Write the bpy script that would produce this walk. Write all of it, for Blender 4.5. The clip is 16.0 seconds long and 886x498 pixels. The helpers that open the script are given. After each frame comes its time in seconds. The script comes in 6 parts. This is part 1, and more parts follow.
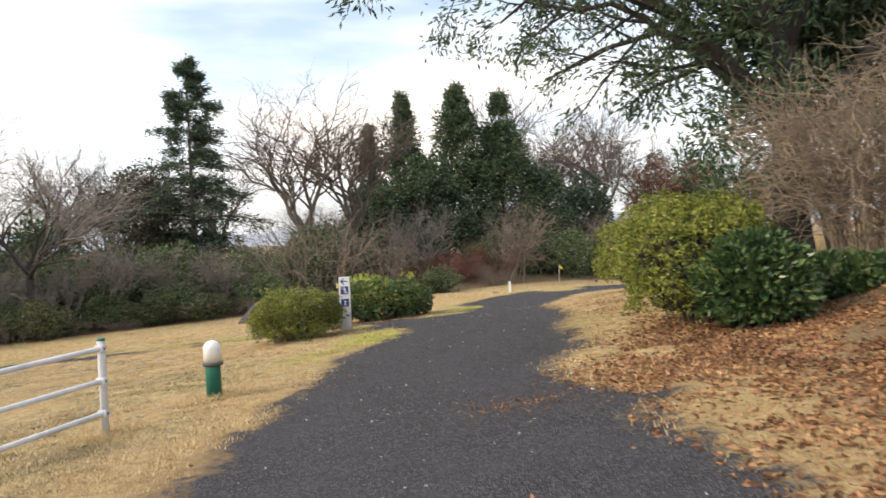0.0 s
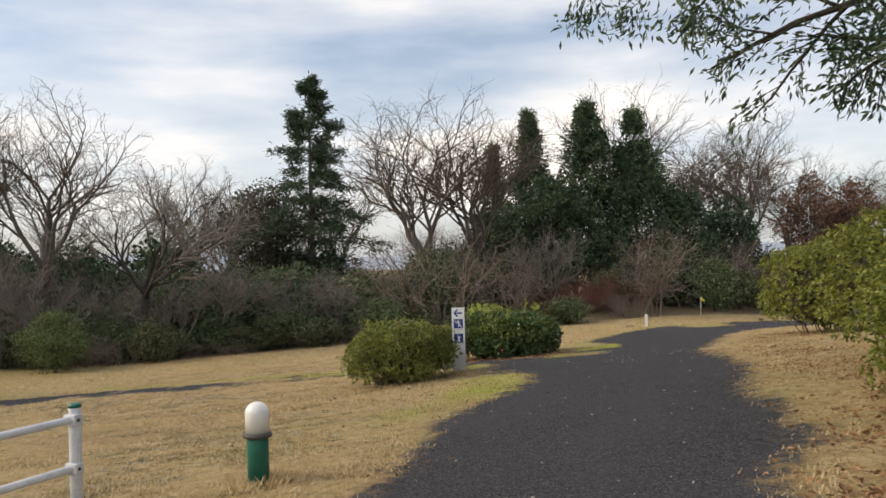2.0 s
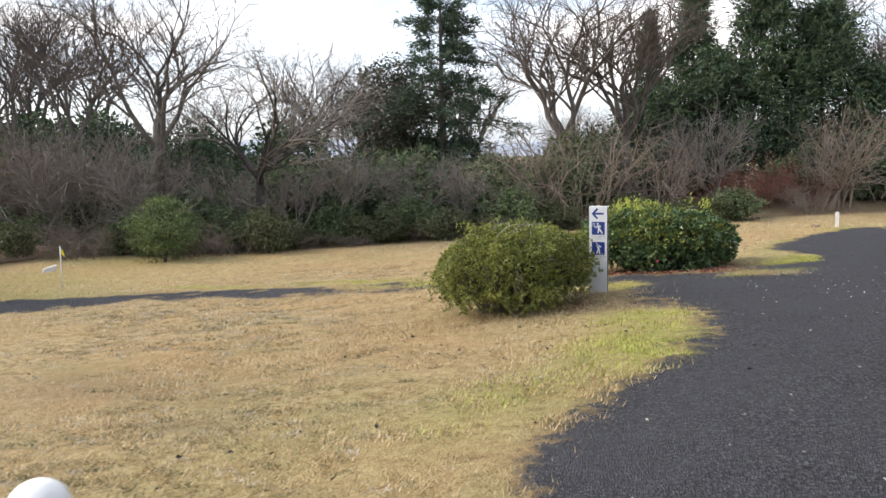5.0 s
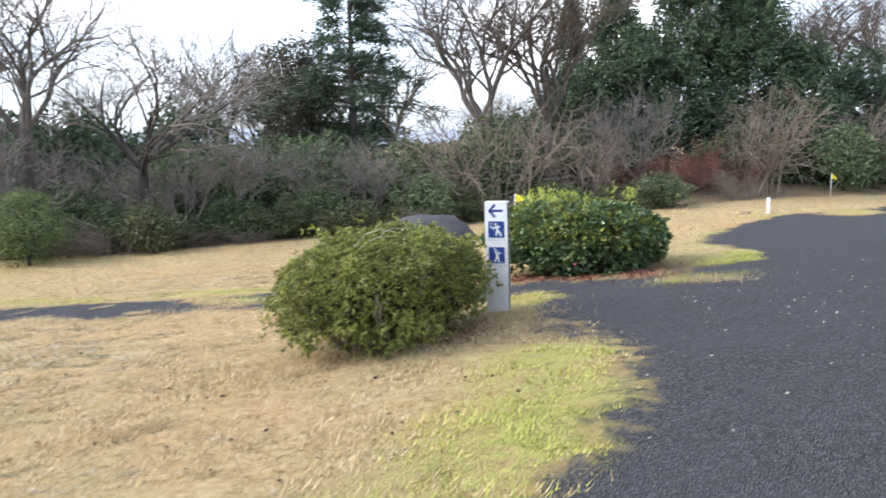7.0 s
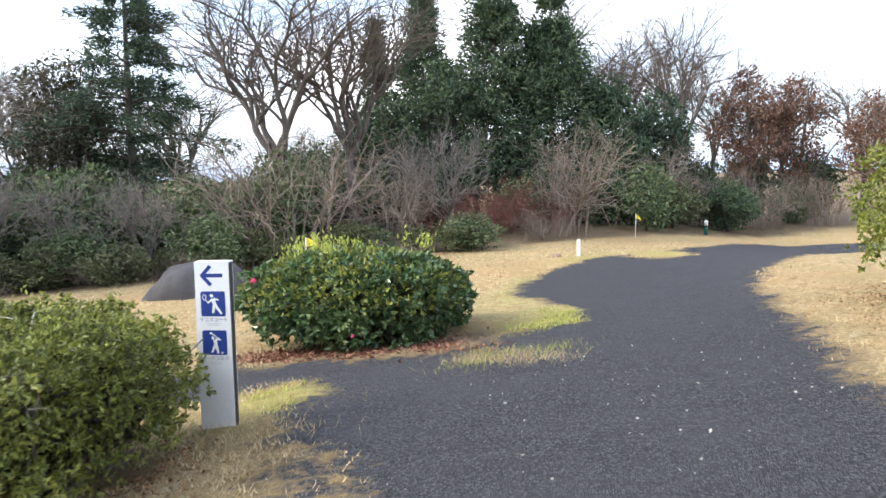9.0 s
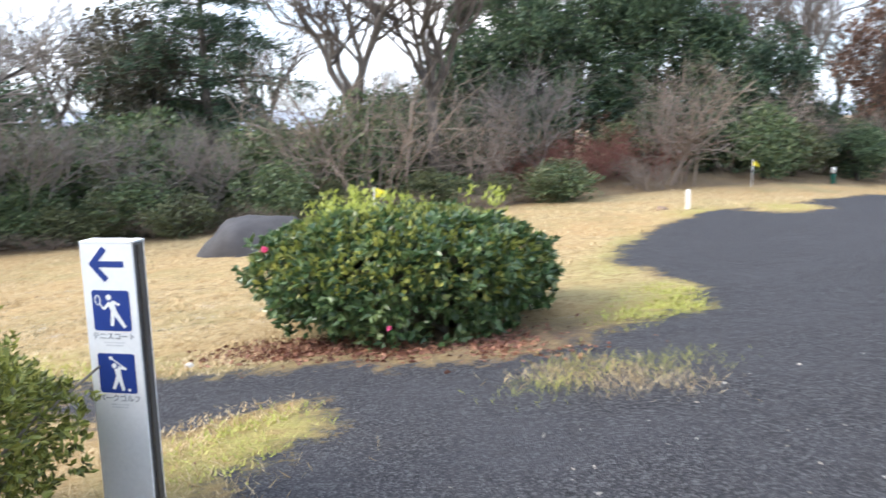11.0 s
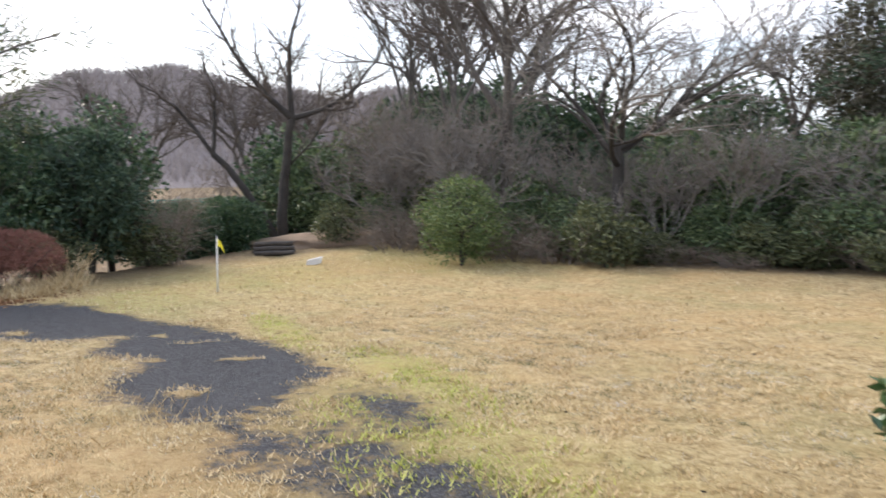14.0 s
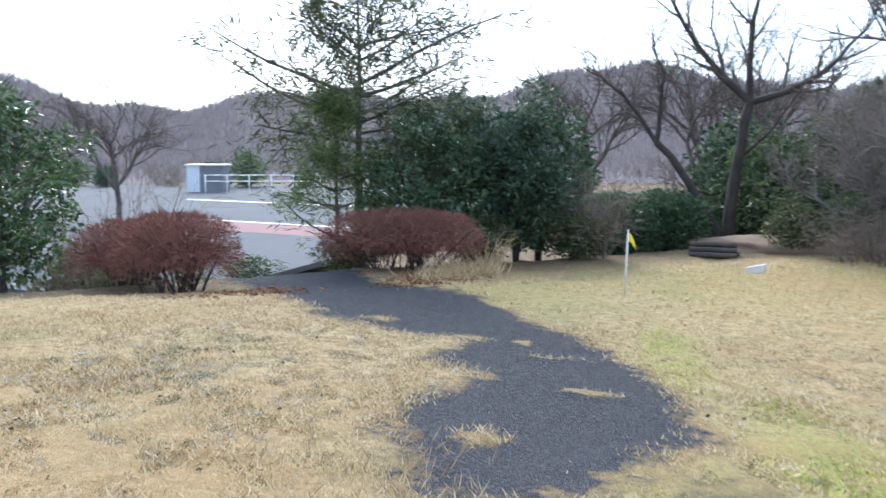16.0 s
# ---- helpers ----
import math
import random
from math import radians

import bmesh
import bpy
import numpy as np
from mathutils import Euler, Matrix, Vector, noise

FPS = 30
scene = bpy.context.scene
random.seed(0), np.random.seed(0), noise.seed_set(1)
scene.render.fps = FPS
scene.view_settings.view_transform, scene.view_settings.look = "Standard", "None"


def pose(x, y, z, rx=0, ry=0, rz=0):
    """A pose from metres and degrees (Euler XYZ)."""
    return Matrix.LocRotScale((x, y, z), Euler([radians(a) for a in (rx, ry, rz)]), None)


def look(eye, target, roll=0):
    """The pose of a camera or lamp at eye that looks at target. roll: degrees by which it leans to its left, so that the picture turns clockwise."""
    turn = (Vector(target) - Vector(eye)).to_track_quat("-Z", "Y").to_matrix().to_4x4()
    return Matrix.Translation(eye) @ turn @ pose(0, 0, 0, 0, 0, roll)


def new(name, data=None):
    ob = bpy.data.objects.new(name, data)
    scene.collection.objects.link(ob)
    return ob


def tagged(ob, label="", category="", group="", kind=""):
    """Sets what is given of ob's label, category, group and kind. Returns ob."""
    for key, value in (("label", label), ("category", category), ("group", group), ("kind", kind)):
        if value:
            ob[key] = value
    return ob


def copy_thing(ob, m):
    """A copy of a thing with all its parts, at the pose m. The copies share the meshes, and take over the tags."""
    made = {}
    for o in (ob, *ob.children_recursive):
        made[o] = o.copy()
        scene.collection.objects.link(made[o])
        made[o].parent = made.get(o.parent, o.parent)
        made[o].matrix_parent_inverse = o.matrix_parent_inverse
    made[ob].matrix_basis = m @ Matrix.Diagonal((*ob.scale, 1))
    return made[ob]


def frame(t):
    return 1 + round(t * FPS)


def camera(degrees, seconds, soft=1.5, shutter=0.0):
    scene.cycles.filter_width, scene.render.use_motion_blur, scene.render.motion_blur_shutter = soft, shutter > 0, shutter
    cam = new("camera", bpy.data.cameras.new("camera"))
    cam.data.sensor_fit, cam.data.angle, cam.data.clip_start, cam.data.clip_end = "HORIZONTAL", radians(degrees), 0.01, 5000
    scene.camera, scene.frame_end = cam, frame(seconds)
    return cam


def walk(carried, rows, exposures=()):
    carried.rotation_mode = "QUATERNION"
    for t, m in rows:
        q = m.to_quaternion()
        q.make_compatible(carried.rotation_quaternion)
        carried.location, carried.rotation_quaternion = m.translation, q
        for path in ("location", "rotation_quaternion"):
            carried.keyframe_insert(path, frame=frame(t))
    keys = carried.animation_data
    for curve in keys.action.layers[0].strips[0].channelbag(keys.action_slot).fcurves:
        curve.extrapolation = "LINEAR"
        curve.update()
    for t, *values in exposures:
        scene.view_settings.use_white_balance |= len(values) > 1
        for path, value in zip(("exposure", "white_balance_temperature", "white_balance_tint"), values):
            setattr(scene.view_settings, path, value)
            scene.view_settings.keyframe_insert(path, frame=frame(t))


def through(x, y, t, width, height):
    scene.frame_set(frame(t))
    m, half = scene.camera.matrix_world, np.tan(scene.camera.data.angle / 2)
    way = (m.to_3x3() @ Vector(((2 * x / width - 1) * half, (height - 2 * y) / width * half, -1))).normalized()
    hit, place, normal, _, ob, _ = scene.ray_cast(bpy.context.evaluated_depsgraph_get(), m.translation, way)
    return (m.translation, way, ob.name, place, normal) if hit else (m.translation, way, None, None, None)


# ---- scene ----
cam = camera(57.2, 16.0, 1.5, 0.35)
PATH = [
    (0, (2.975, -1.383, 2.15), (2.596, 0.58, 2.101), -2.6),
    (0.5, (2.825, -0.723, 2.163), (2.316, 1.211, 2.135), -2.1),
    (1, (2.633, -0.091, 2.15), (2.033, 1.816, 2.178), -1.8),
    (1.5, (2.449, 0.604, 2.146), (1.817, 2.501, 2.189), -1.8),
    (2, (2.293, 1.306, 2.116), (1.623, 3.19, 2.141), -1.6),
    (2.5, (2.121, 1.986, 2.079), (1.406, 3.854, 2.063), -1.6),
    (3, (1.934, 2.6, 2.075), (1.147, 4.438, 2.009), -1.4),
    (3.5, (1.733, 3.236, 2.044), (0.879, 5.04, 1.921), -1.3),
    (4, (1.451, 3.958, 1.988), (0.512, 5.716, 1.824), -1.6),
    (4.2, (1.376, 4.203, 2.014), (0.401, 5.94, 1.833), -1.4),
    (6.3, (0.603, 7.018, 1.974), (-0.378, 8.734, 1.667), -1.2),
    (6.5, (0.568, 7.256, 1.91), (-0.38, 8.992, 1.614), -1.6),
    (7, (0.516, 7.851, 1.913), (-0.327, 9.643, 1.633), -1.8),
    (7.5, (0.441, 8.533, 1.91), (-0.238, 10.398, 1.66), -1.4),
    (8, (0.366, 9.206, 1.892), (-0.23, 11.099, 1.647), -1.0),
    (8.5, (0.304, 9.89, 1.851), (-0.16, 11.822, 1.621), -1.1),
    (8.7, (0.243, 10.222, 1.828), (-0.179, 12.168, 1.634), -1.1),
    (10.8, (-0.154, 12.928, 1.688), (-0.696, 14.829, 1.386), -1.7),
    (11, (-0.186, 13.138, 1.662), (-0.83, 15.004, 1.341), -1.6),
    (11.5, (-0.346, 13.78, 1.613), (-1.271, 15.511, 1.228), -1.7),
    (12, (-0.519, 14.387, 1.562), (-1.656, 15.981, 1.152), -1.8),
    (12.5, (-0.722, 14.983, 1.551), (-2.038, 16.46, 1.257), -1.9),
    (13, (-0.992, 15.527, 1.549), (-2.522, 16.791, 1.303), -1.0),
    (13.5, (-1.399, 16.028, 1.457), (-3.12, 17.013, 1.198), -0.7),
    (14, (-1.921, 16.503, 1.362), (-3.772, 17.22, 1.117), -0.7),
    (14.5, (-2.417, 16.839, 1.326), (-4.356, 17.281, 1.11), 0.3),
    (15, (-2.911, 17.178, 1.272), (-4.895, 17.267, 1.03), 0.1),
    (15.5, (-3.567, 17.383, 1.149), (-5.544, 17.224, 0.889), -0.1),
    (16, (-4.216, 17.535, 1.078), (-6.166, 17.161, 0.834), -0.0),
]
walk(cam, [(t, look(eye, aim, roll)) for t, eye, aim, roll in PATH],
     [(0.0, 0.72, 7000, 11), (0.6, 0.6, 7000, 10), (1.0, 0.36, 7000, 10), (1.4, 0.1, 7000, 10), (2.6, 0.06, 7100, 11), (3.4, 0.35, 7100, 11), (4.2, 0.5, 6900, 11), (6.3, 1.1, 5900, 9), (8.5, 1.22, 6050, 10),
      (11.0, 1.42, 6000, 10), (12.4, 1.44, 5800, 9), (13.2, 1.06, 6200, 11), (14.6, 0.95, 6100, 10), (15.4, 0.95, 5750, 8), (16.0, 1.1, 5350, 7)])

# ---- light ----
SUN_AZ, SUN_EL = radians(202), radians(35)
world = bpy.data.worlds.new("world")
scene.world = world
world.use_nodes = True
wn, wl = world.node_tree.nodes, world.node_tree.links
wn.clear()
w_out, w_mix = wn.new("ShaderNodeOutputWorld"), wn.new("ShaderNodeMixShader")
w_sky, w_cloud = wn.new("ShaderNodeBackground"), wn.new("ShaderNodeBackground")
sky = wn.new("ShaderNodeTexSky")
sky.sky_type, sky.sun_disc = "NISHITA", False
sky.sun_elevation, sky.sun_rotation = SUN_EL, radians(90) - SUN_AZ
sky.air_density, sky.dust_density, sky.ozone_density = 1.0, 2.0, 1.5
w_sky.inputs["Strength"].default_value = 0.15
wl.new(sky.outputs[0], w_sky.inputs["Color"])
w_tc, w_map = wn.new("ShaderNodeTexCoord"), wn.new("ShaderNodeMapping")
w_map.inputs["Scale"].default_value = (1.2, 1.2, 5.0)
w_noise, w_ramp = wn.new("ShaderNodeTexNoise"), wn.new("ShaderNodeValToRGB")
w_noise.inputs["Scale"].default_value, w_noise.inputs["Detail"].default_value = 1.6, 6
w_ramp.color_ramp.elements[0].position, w_ramp.color_ramp.elements[0].color = 0.37, (0.22, 0.22, 0.22, 1)
w_ramp.color_ramp.elements[1].position, w_ramp.color_ramp.elements[1].color = 0.62, (0.95, 0.95, 0.95, 1)
w_tint = wn.new("ShaderNodeValToRGB")
w_tint.color_ramp.elements[0].position, w_tint.color_ramp.elements[0].color = 0.35, (0.64, 0.75, 0.95, 1)
w_tint.color_ramp.elements[1].position, w_tint.color_ramp.elements[1].color = 0.65, (1.0, 0.965, 0.94, 1)
wl.new(w_tc.outputs["Generated"], w_map.inputs[0])
wl.new(w_map.outputs[0], w_noise.inputs["Vector"])
wl.new(w_noise.outputs[0], w_ramp.inputs[0])
wl.new(w_noise.outputs[0], w_tint.inputs[0])
wl.new(w_tint.outputs[0], w_cloud.inputs["Color"])
w_cloud.inputs["Strength"].default_value = 1.15
wl.new(w_ramp.outputs[0], w_mix.inputs[0])
wl.new(w_sky.outputs[0], w_mix.inputs[1])
wl.new(w_cloud.outputs[0], w_mix.inputs[2])
wl.new(w_mix.outputs[0], w_out.inputs["Surface"])

sun = new("sun", bpy.data.lights.new("sun", "SUN"))
sun.data.energy, sun.data.angle, sun.data.color = 2.1, radians(24), (1.0, 0.88, 0.72)
sun.matrix_world = look((0, 0, 40), (-40 * math.cos(SUN_AZ) / math.tan(SUN_EL), -40 * math.sin(SUN_AZ) / math.tan(SUN_EL), 0))


# ---- helpers of this scene ----
def np_mesh(name, verts, faces, smooth=False):
    """A mesh from arrays: verts (n, 3), faces (m, 3) or (m, 4)."""
    verts, faces = np.asarray(verts, np.float32), np.asarray(faces, np.int32)
    me = bpy.data.meshes.new(name)
    m, k = faces.shape
    me.vertices.add(len(verts))
    me.vertices.foreach_set("co", verts.ravel())
    me.loops.add(m * k)
    me.loops.foreach_set("vertex_index", faces.ravel())
    me.polygons.add(m)
    me.polygons.foreach_set("loop_start", np.arange(0, m * k, k, dtype=np.int32))
    me.polygons.foreach_set("use_smooth", np.full(m, smooth))
    me.update(calc_edges=True)
    return me


def join(pieces):
    """Several (verts, faces) as one."""
    vs, fs, n = [], [], 0
    for v, f in pieces:
        vs.append(v), fs.append(f + n)
        n += len(v)
    return np.concatenate(vs), np.concatenate(fs)


def part(name, data, material, parent=None, label=""):
    """Links a bmesh, a mesh or (verts, faces) as one object, under a thing or a part."""
    if isinstance(data, tuple):
        data = np_mesh(name, *data)
    elif isinstance(data, bmesh.types.BMesh):
        bm, data = data, bpy.data.meshes.new(name)
        bm.to_mesh(data)
        bm.free()
    data.materials.append(material)
    ob = new(name, data)
    ob.parent = parent
    return tagged(ob, label)


def thing(name, m, label, category, group=""):
    ob = new(name)
    ob.matrix_world = m
    return tagged(ob, label, category, group)


def box(bm, x0, x1, y0, y1, z0, z1, bevel=0.0):
    made = bmesh.ops.create_cube(bm, size=1, matrix=Matrix.LocRotScale(((x0 + x1) / 2, (y0 + y1) / 2, (z0 + z1) / 2), None, (x1 - x0, y1 - y0, z1 - z0)))
    if bevel:
        edges = {e for v in made["verts"] for e in v.link_edges}
        bmesh.ops.bevel(bm, geom=list(edges), offset=bevel, segments=2, affect="EDGES", profile=0.6)
    return bm


def lathe(rings, sides=24):
    """A turned body from (radius, height) rings, closed at both ends."""
    a = np.linspace(0, 2 * np.pi, sides, endpoint=False)
    bm = bmesh.new()
    loops = [[bm.verts.new((r * math.cos(t), r * math.sin(t), z)) for t in a] for r, z in rings]
    for lo, hi in zip(loops, loops[1:]):
        for i in range(sides):
            bm.faces.new((lo[i], lo[(i + 1) % sides], hi[(i + 1) % sides], hi[i])).smooth = True
    bm.faces.new(loops[0][::-1])
    bm.faces.new(loops[-1])
    return bm


def unit(v):
    return v / np.maximum(np.linalg.norm(v, axis=-1, keepdims=True), 1e-9)


def smooth01(a, b, x):
    t = np.clip((x - a) / (b - a), 0, 1)
    return t * t * (3 - 2 * t)


# ---- lie of the land ----
LAND = (0.56043, 0.10654, 0.021428, 0.0019693, 0.0013921, -0.0033804, -8.2938e-05, -1.3993e-04, -1.1575e-04, 4.8378e-05)


def land(x, y):
    """Height of the ground: a gentle crown that falls to the north and west, a bank east of the road, a drop to the car park."""
    x, y = np.asarray(x, float), np.asarray(y, float)
    xe = np.clip(x, -30, 6.5)
    ye = np.clip(np.maximum(y, np.minimum(12, -xe - 4)), -4, 47)
    ye = np.minimum(ye, np.clip(47 + (xe + 2) * 0.8, 31, 47))
    a = LAND
    z = (a[0] + a[1] * xe + a[2] * ye + a[3] * xe ** 2 + a[4] * xe * ye + a[5] * ye ** 2
         + a[6] * xe ** 3 + a[7] * xe ** 2 * ye + a[8] * xe * ye ** 2 + a[9] * ye ** 3)
    z = z + 1.9 * smooth01(4.4, 11.0, x) * (1 - smooth01(16, 34, y))
    u = (x + 17) * -0.7 + (y - 12) * -0.7
    z = z - 2.9 * smooth01(1.0, 9.5, u) - 0.34 * smooth01(-3.5, 0.5, u) * (1 - smooth01(20, 24, y))
    far = smooth01(60, 130, np.hypot(x + 8, y - 22))
    return z * (1 - far) + -3.8 * far


def land1(x, y):
    return float(land(x, y))


# ---- materials ----
def nodes_of(name):
    m = bpy.data.materials.new(name)
    m.use_nodes = True
    return m, m.node_tree.nodes, m.node_tree.links, m.node_tree.nodes["Principled BSDF"]


def tex_noise(n, l, scale, detail=4, vector=None, rough=0.6):
    t = n.new("ShaderNodeTexNoise")
    t.inputs["Scale"].default_value, t.inputs["Detail"].default_value, t.inputs["Roughness"].default_value = scale, detail, rough
    if vector:
        l.new(vector, t.inputs["Vector"])
    return t.outputs[0]


def ramp(n, l, fac, stops):
    r = n.new("ShaderNodeValToRGB")
    el = r.color_ramp.elements
    while len(el) < len(stops):
        el.new(0.5)
    for e, (p, c) in zip(el, stops):
        e.position, e.color = p, (*c, 1) if len(c) == 3 else c
    l.new(fac, r.inputs[0])
    return r.outputs[0]


def mix_rgb(n, l, fac, a, b, blend="MIX"):
    m = n.new("ShaderNodeMix")
    m.data_type, m.blend_type = "RGBA", blend
    for socket, v in ((m.inputs[0], fac), (m.inputs[6], a), (m.inputs[7], b)):
        if hasattr(v, "is_linked"):
            l.new(v, socket)
        elif isinstance(v, tuple):
            socket.default_value = (*v, 1)
        else:
            socket.default_value = v
    return m.outputs[2]


def calc(n, l, op, a, b, c=0.0):
    m = n.new("ShaderNodeMath")
    m.operation = op
    for socket, v in zip(m.inputs, (a, b, c)):
        if hasattr(v, "is_linked"):
            l.new(v, socket)
        else:
            socket.default_value = v
    return m.outputs[0]


def bump_to(n, l, bsdf, height, strength, distance=0.02):
    b = n.new("ShaderNodeBump")
    b.inputs["Strength"].default_value, b.inputs["Distance"].default_value = strength, distance
    l.new(height, b.inputs["Height"])
    l.new(b.outputs[0], bsdf.inputs["Normal"])


def surface(name, dark, light, rough=0.7, coarse=4, fine=60, bump=0.3, metal=0.0, depth=0.01):
    """A plain worn surface: two scales of noise between two colours, fine relief."""
    m, n, l, b = nodes_of(name)
    tc = n.new("ShaderNodeTexCoord").outputs["Object"]
    big, small = tex_noise(n, l, coarse, 5, tc), tex_noise(n, l, fine, 4, tc)
    both = calc(n, l, "ADD", calc(n, l, "MULTIPLY", big, 0.6), calc(n, l, "MULTIPLY", small, 0.4))
    l.new(ramp(n, l, both, [(0.3, dark), (0.7, light)]), b.inputs["Base Color"])
    l.new(calc(n, l, "MULTIPLY_ADD", small, 0.25, rough - 0.12), b.inputs["Roughness"])
    b.inputs["Metallic"].default_value = metal
    bump_to(n, l, b, both, bump, depth)
    return m


def leafy(name, stops, rough=0.5, through=0.25):
    """Leaves, needles or blades: each one its own tone, light shining through."""
    m, n, l, b = nodes_of(name)
    geo = n.new("ShaderNodeNewGeometry")
    tc = n.new("ShaderNodeTexCoord").outputs["Object"]
    patch = tex_noise(n, l, 1.6, 3, tc)
    tone = calc(n, l, "ADD", calc(n, l, "MULTIPLY", geo.outputs["Random Per Island"], 0.7), calc(n, l, "MULTIPLY_ADD", patch, 0.9, -0.3))
    col = ramp(n, l, tone, stops)
    l.new(col, b.inputs["Base Color"])
    b.inputs["Roughness"].default_value = rough
    tr, mx = n.new("ShaderNodeBsdfTranslucent"), n.new("ShaderNodeMixShader")
    l.new(col, tr.inputs["Color"])
    mx.inputs[0].default_value = through
    l.new(b.outputs[0], mx.inputs[1])
    l.new(tr.outputs[0], mx.inputs[2])
    l.new(mx.outputs[0], n["Material Output"].inputs["Surface"])
    return m


def ground_material():
    """Straw-coloured turf and worn asphalt in one, parted along a ragged edge where the paving ends."""
    m, n, l, b = nodes_of("turf_and_asphalt")
    pos = n.new("ShaderNodeNewGeometry").outputs["Position"]

    def attr(name):
        a = n.new("ShaderNodeAttribute")
        a.attribute_name = name
        return a.outputs["Fac"]

    n1, n2, n3 = tex_noise(n, l, 1.1, 6, pos), tex_noise(n, l, 7, 5, pos), tex_noise(n, l, 55, 4, pos)
    edge = calc(n, l, "ADD", attr("pave"), calc(n, l, "MULTIPLY_ADD", n1, 1.0, -0.5))
    edge = calc(n, l, "ADD", edge, calc(n, l, "MULTIPLY_ADD", n2, 0.8, -0.4))
    edge = calc(n, l, "ADD", edge, calc(n, l, "MULTIPLY_ADD", n3, 0.55, -0.275))
    mask = ramp(n, l, calc(n, l, "ADD", edge, 0.5), [(0.44, (0, 0, 0)), (0.58, (1, 1, 1))])
    rim = ramp(n, l, calc(n, l, "ADD", edge, 0.5), [(0.30, (0, 0, 0)), (0.47, (1, 1, 1)), (0.62, (0, 0, 0))])
    # turf
    n4, n5 = tex_noise(n, l, 19, 4, pos, 0.7), tex_noise(n, l, 0.23, 3, pos)
    tuftiness = calc(n, l, "ADD", calc(n, l, "MULTIPLY", n2, 0.35), calc(n, l, "ADD", calc(n, l, "MULTIPLY", n4, 0.40), calc(n, l, "MULTIPLY", n3, 0.25)))
    straw = ramp(n, l, tuftiness,
                 [(0.385, (0.13, 0.085, 0.04)), (0.47, (0.41, 0.30, 0.14)), (0.58, (0.62, 0.49, 0.275))])
    straw = mix_rgb(n, l, ramp(n, l, n5, [(0.42, (0, 0, 0)), (0.62, (0.55, 0.55, 0.55))]), straw, mix_rgb(n, l, tuftiness, (0.34, 0.20, 0.085), (0.62, 0.42, 0.19)))
    straw = mix_rgb(n, l, ramp(n, l, n1, [(0.4, (0, 0, 0)), (0.75, (0.5, 0.5, 0.5))]), straw, (0.50, 0.33, 0.145))
    n6 = tex_noise(n, l, 0.62, 5, pos, 0.7)
    straw = mix_rgb(n, l, ramp(n, l, n6, [(0.48, (0, 0, 0)), (0.68, (0.6, 0.6, 0.6))]), straw, mix_rgb(n, l, tuftiness, (0.15, 0.135, 0.05), (0.50, 0.44, 0.20)))
    greenish = ramp(n, l, n3, [(0.3, (0.22, 0.23, 0.05)), (0.7, (0.52, 0.53, 0.12))])
    gfac = calc(n, l, "MULTIPLY", attr("green"), ramp(n, l, n2, [(0.30, (0.15, 0.15, 0.15)), (0.6, (1, 1, 1))]))
    turf = mix_rgb(n, l, gfac, straw, greenish)
    soil = ramp(n, l, n3, [(0.3, (0.06, 0.042, 0.03)), (0.7, (0.20, 0.135, 0.085))])
    turf = mix_rgb(n, l, calc(n, l, "MULTIPLY", attr("soil"), ramp(n, l, n2, [(0.3, (0.5, 0.5, 0.5)), (0.6, (1, 1, 1))])), turf, soil)
    turf = mix_rgb(n, l, calc(n, l, "MULTIPLY", rim, 0.6), turf, soil)
    # asphalt: dark binder, pale chippings, bleached and mossy patches
    vor = n.new("ShaderNodeTexVoronoi")
    vor.inputs["Scale"].default_value = 95
    l.new(pos, vor.inputs["Vector"])
    chip = ramp(n, l, vor.outputs["Color"], [(0.2, (0.030, 0.030, 0.036)), (0.55, (0.074, 0.075, 0.087)), (0.88, (0.23, 0.23, 0.245))])
    tar = mix_rgb(n, l, ramp(n, l, n1, [(0.35, (0, 0, 0)), (0.8, (0.7, 0.7, 0.7))]), chip, (0.115, 0.116, 0.132))
    tar = mix_rgb(n, l, ramp(n, l, n2, [(0.5, (0, 0, 0)), (0.85, (0.5, 0.5, 0.5))]), tar, (0.05, 0.046, 0.044))
    l.new(mix_rgb(n, l, mask, turf, tar), b.inputs["Base Color"])
    b.inputs["Roughness"].default_value = 0.88
    b.inputs["Specular IOR Level"].default_value = 0.3
    fine = mix_rgb(n, l, mask, calc(n, l, "ADD", n3, n2), calc(n, l, "MULTIPLY", vor.outputs["Distance"], 1.2))
    bump_to(n, l, b, fine, 0.95, 0.06)
    return m


M_GROUND = ground_material()
M_BARK = surface("grey_brown_bark", (0.05, 0.042, 0.036), (0.19, 0.165, 0.14), 0.9, 2, 22, 0.8, depth=0.03)
M_BARK_DARK = surface("dark_bark", (0.022, 0.019, 0.017), (0.085, 0.072, 0.062), 0.9, 2, 22, 0.8, depth=0.03)
M_BARK_PALE = surface("pale_bark", (0.12, 0.105, 0.09), (0.32, 0.29, 0.25), 0.9, 2, 22, 0.6, depth=0.03)
M_TWIG = surface("bare_twigs", (0.055, 0.043, 0.035), (0.15, 0.12, 0.097), 0.9, 1, 12, 0.1)
M_TWIG_RED = surface("reddish_twigs", (0.15, 0.06, 0.045), (0.32, 0.15, 0.11), 0.9, 1, 12, 0.1)
M_TWIG_PALE = surface("pale_brown_twigs", (0.15, 0.115, 0.08), (0.33, 0.26, 0.19), 0.9, 1, 12, 0.1)
M_PINE = leafy("pine_needles", [(0.1, (0.03, 0.045, 0.02)), (0.5, (0.075, 0.09, 0.04)), (0.9, (0.17, 0.16, 0.075))], 0.6)
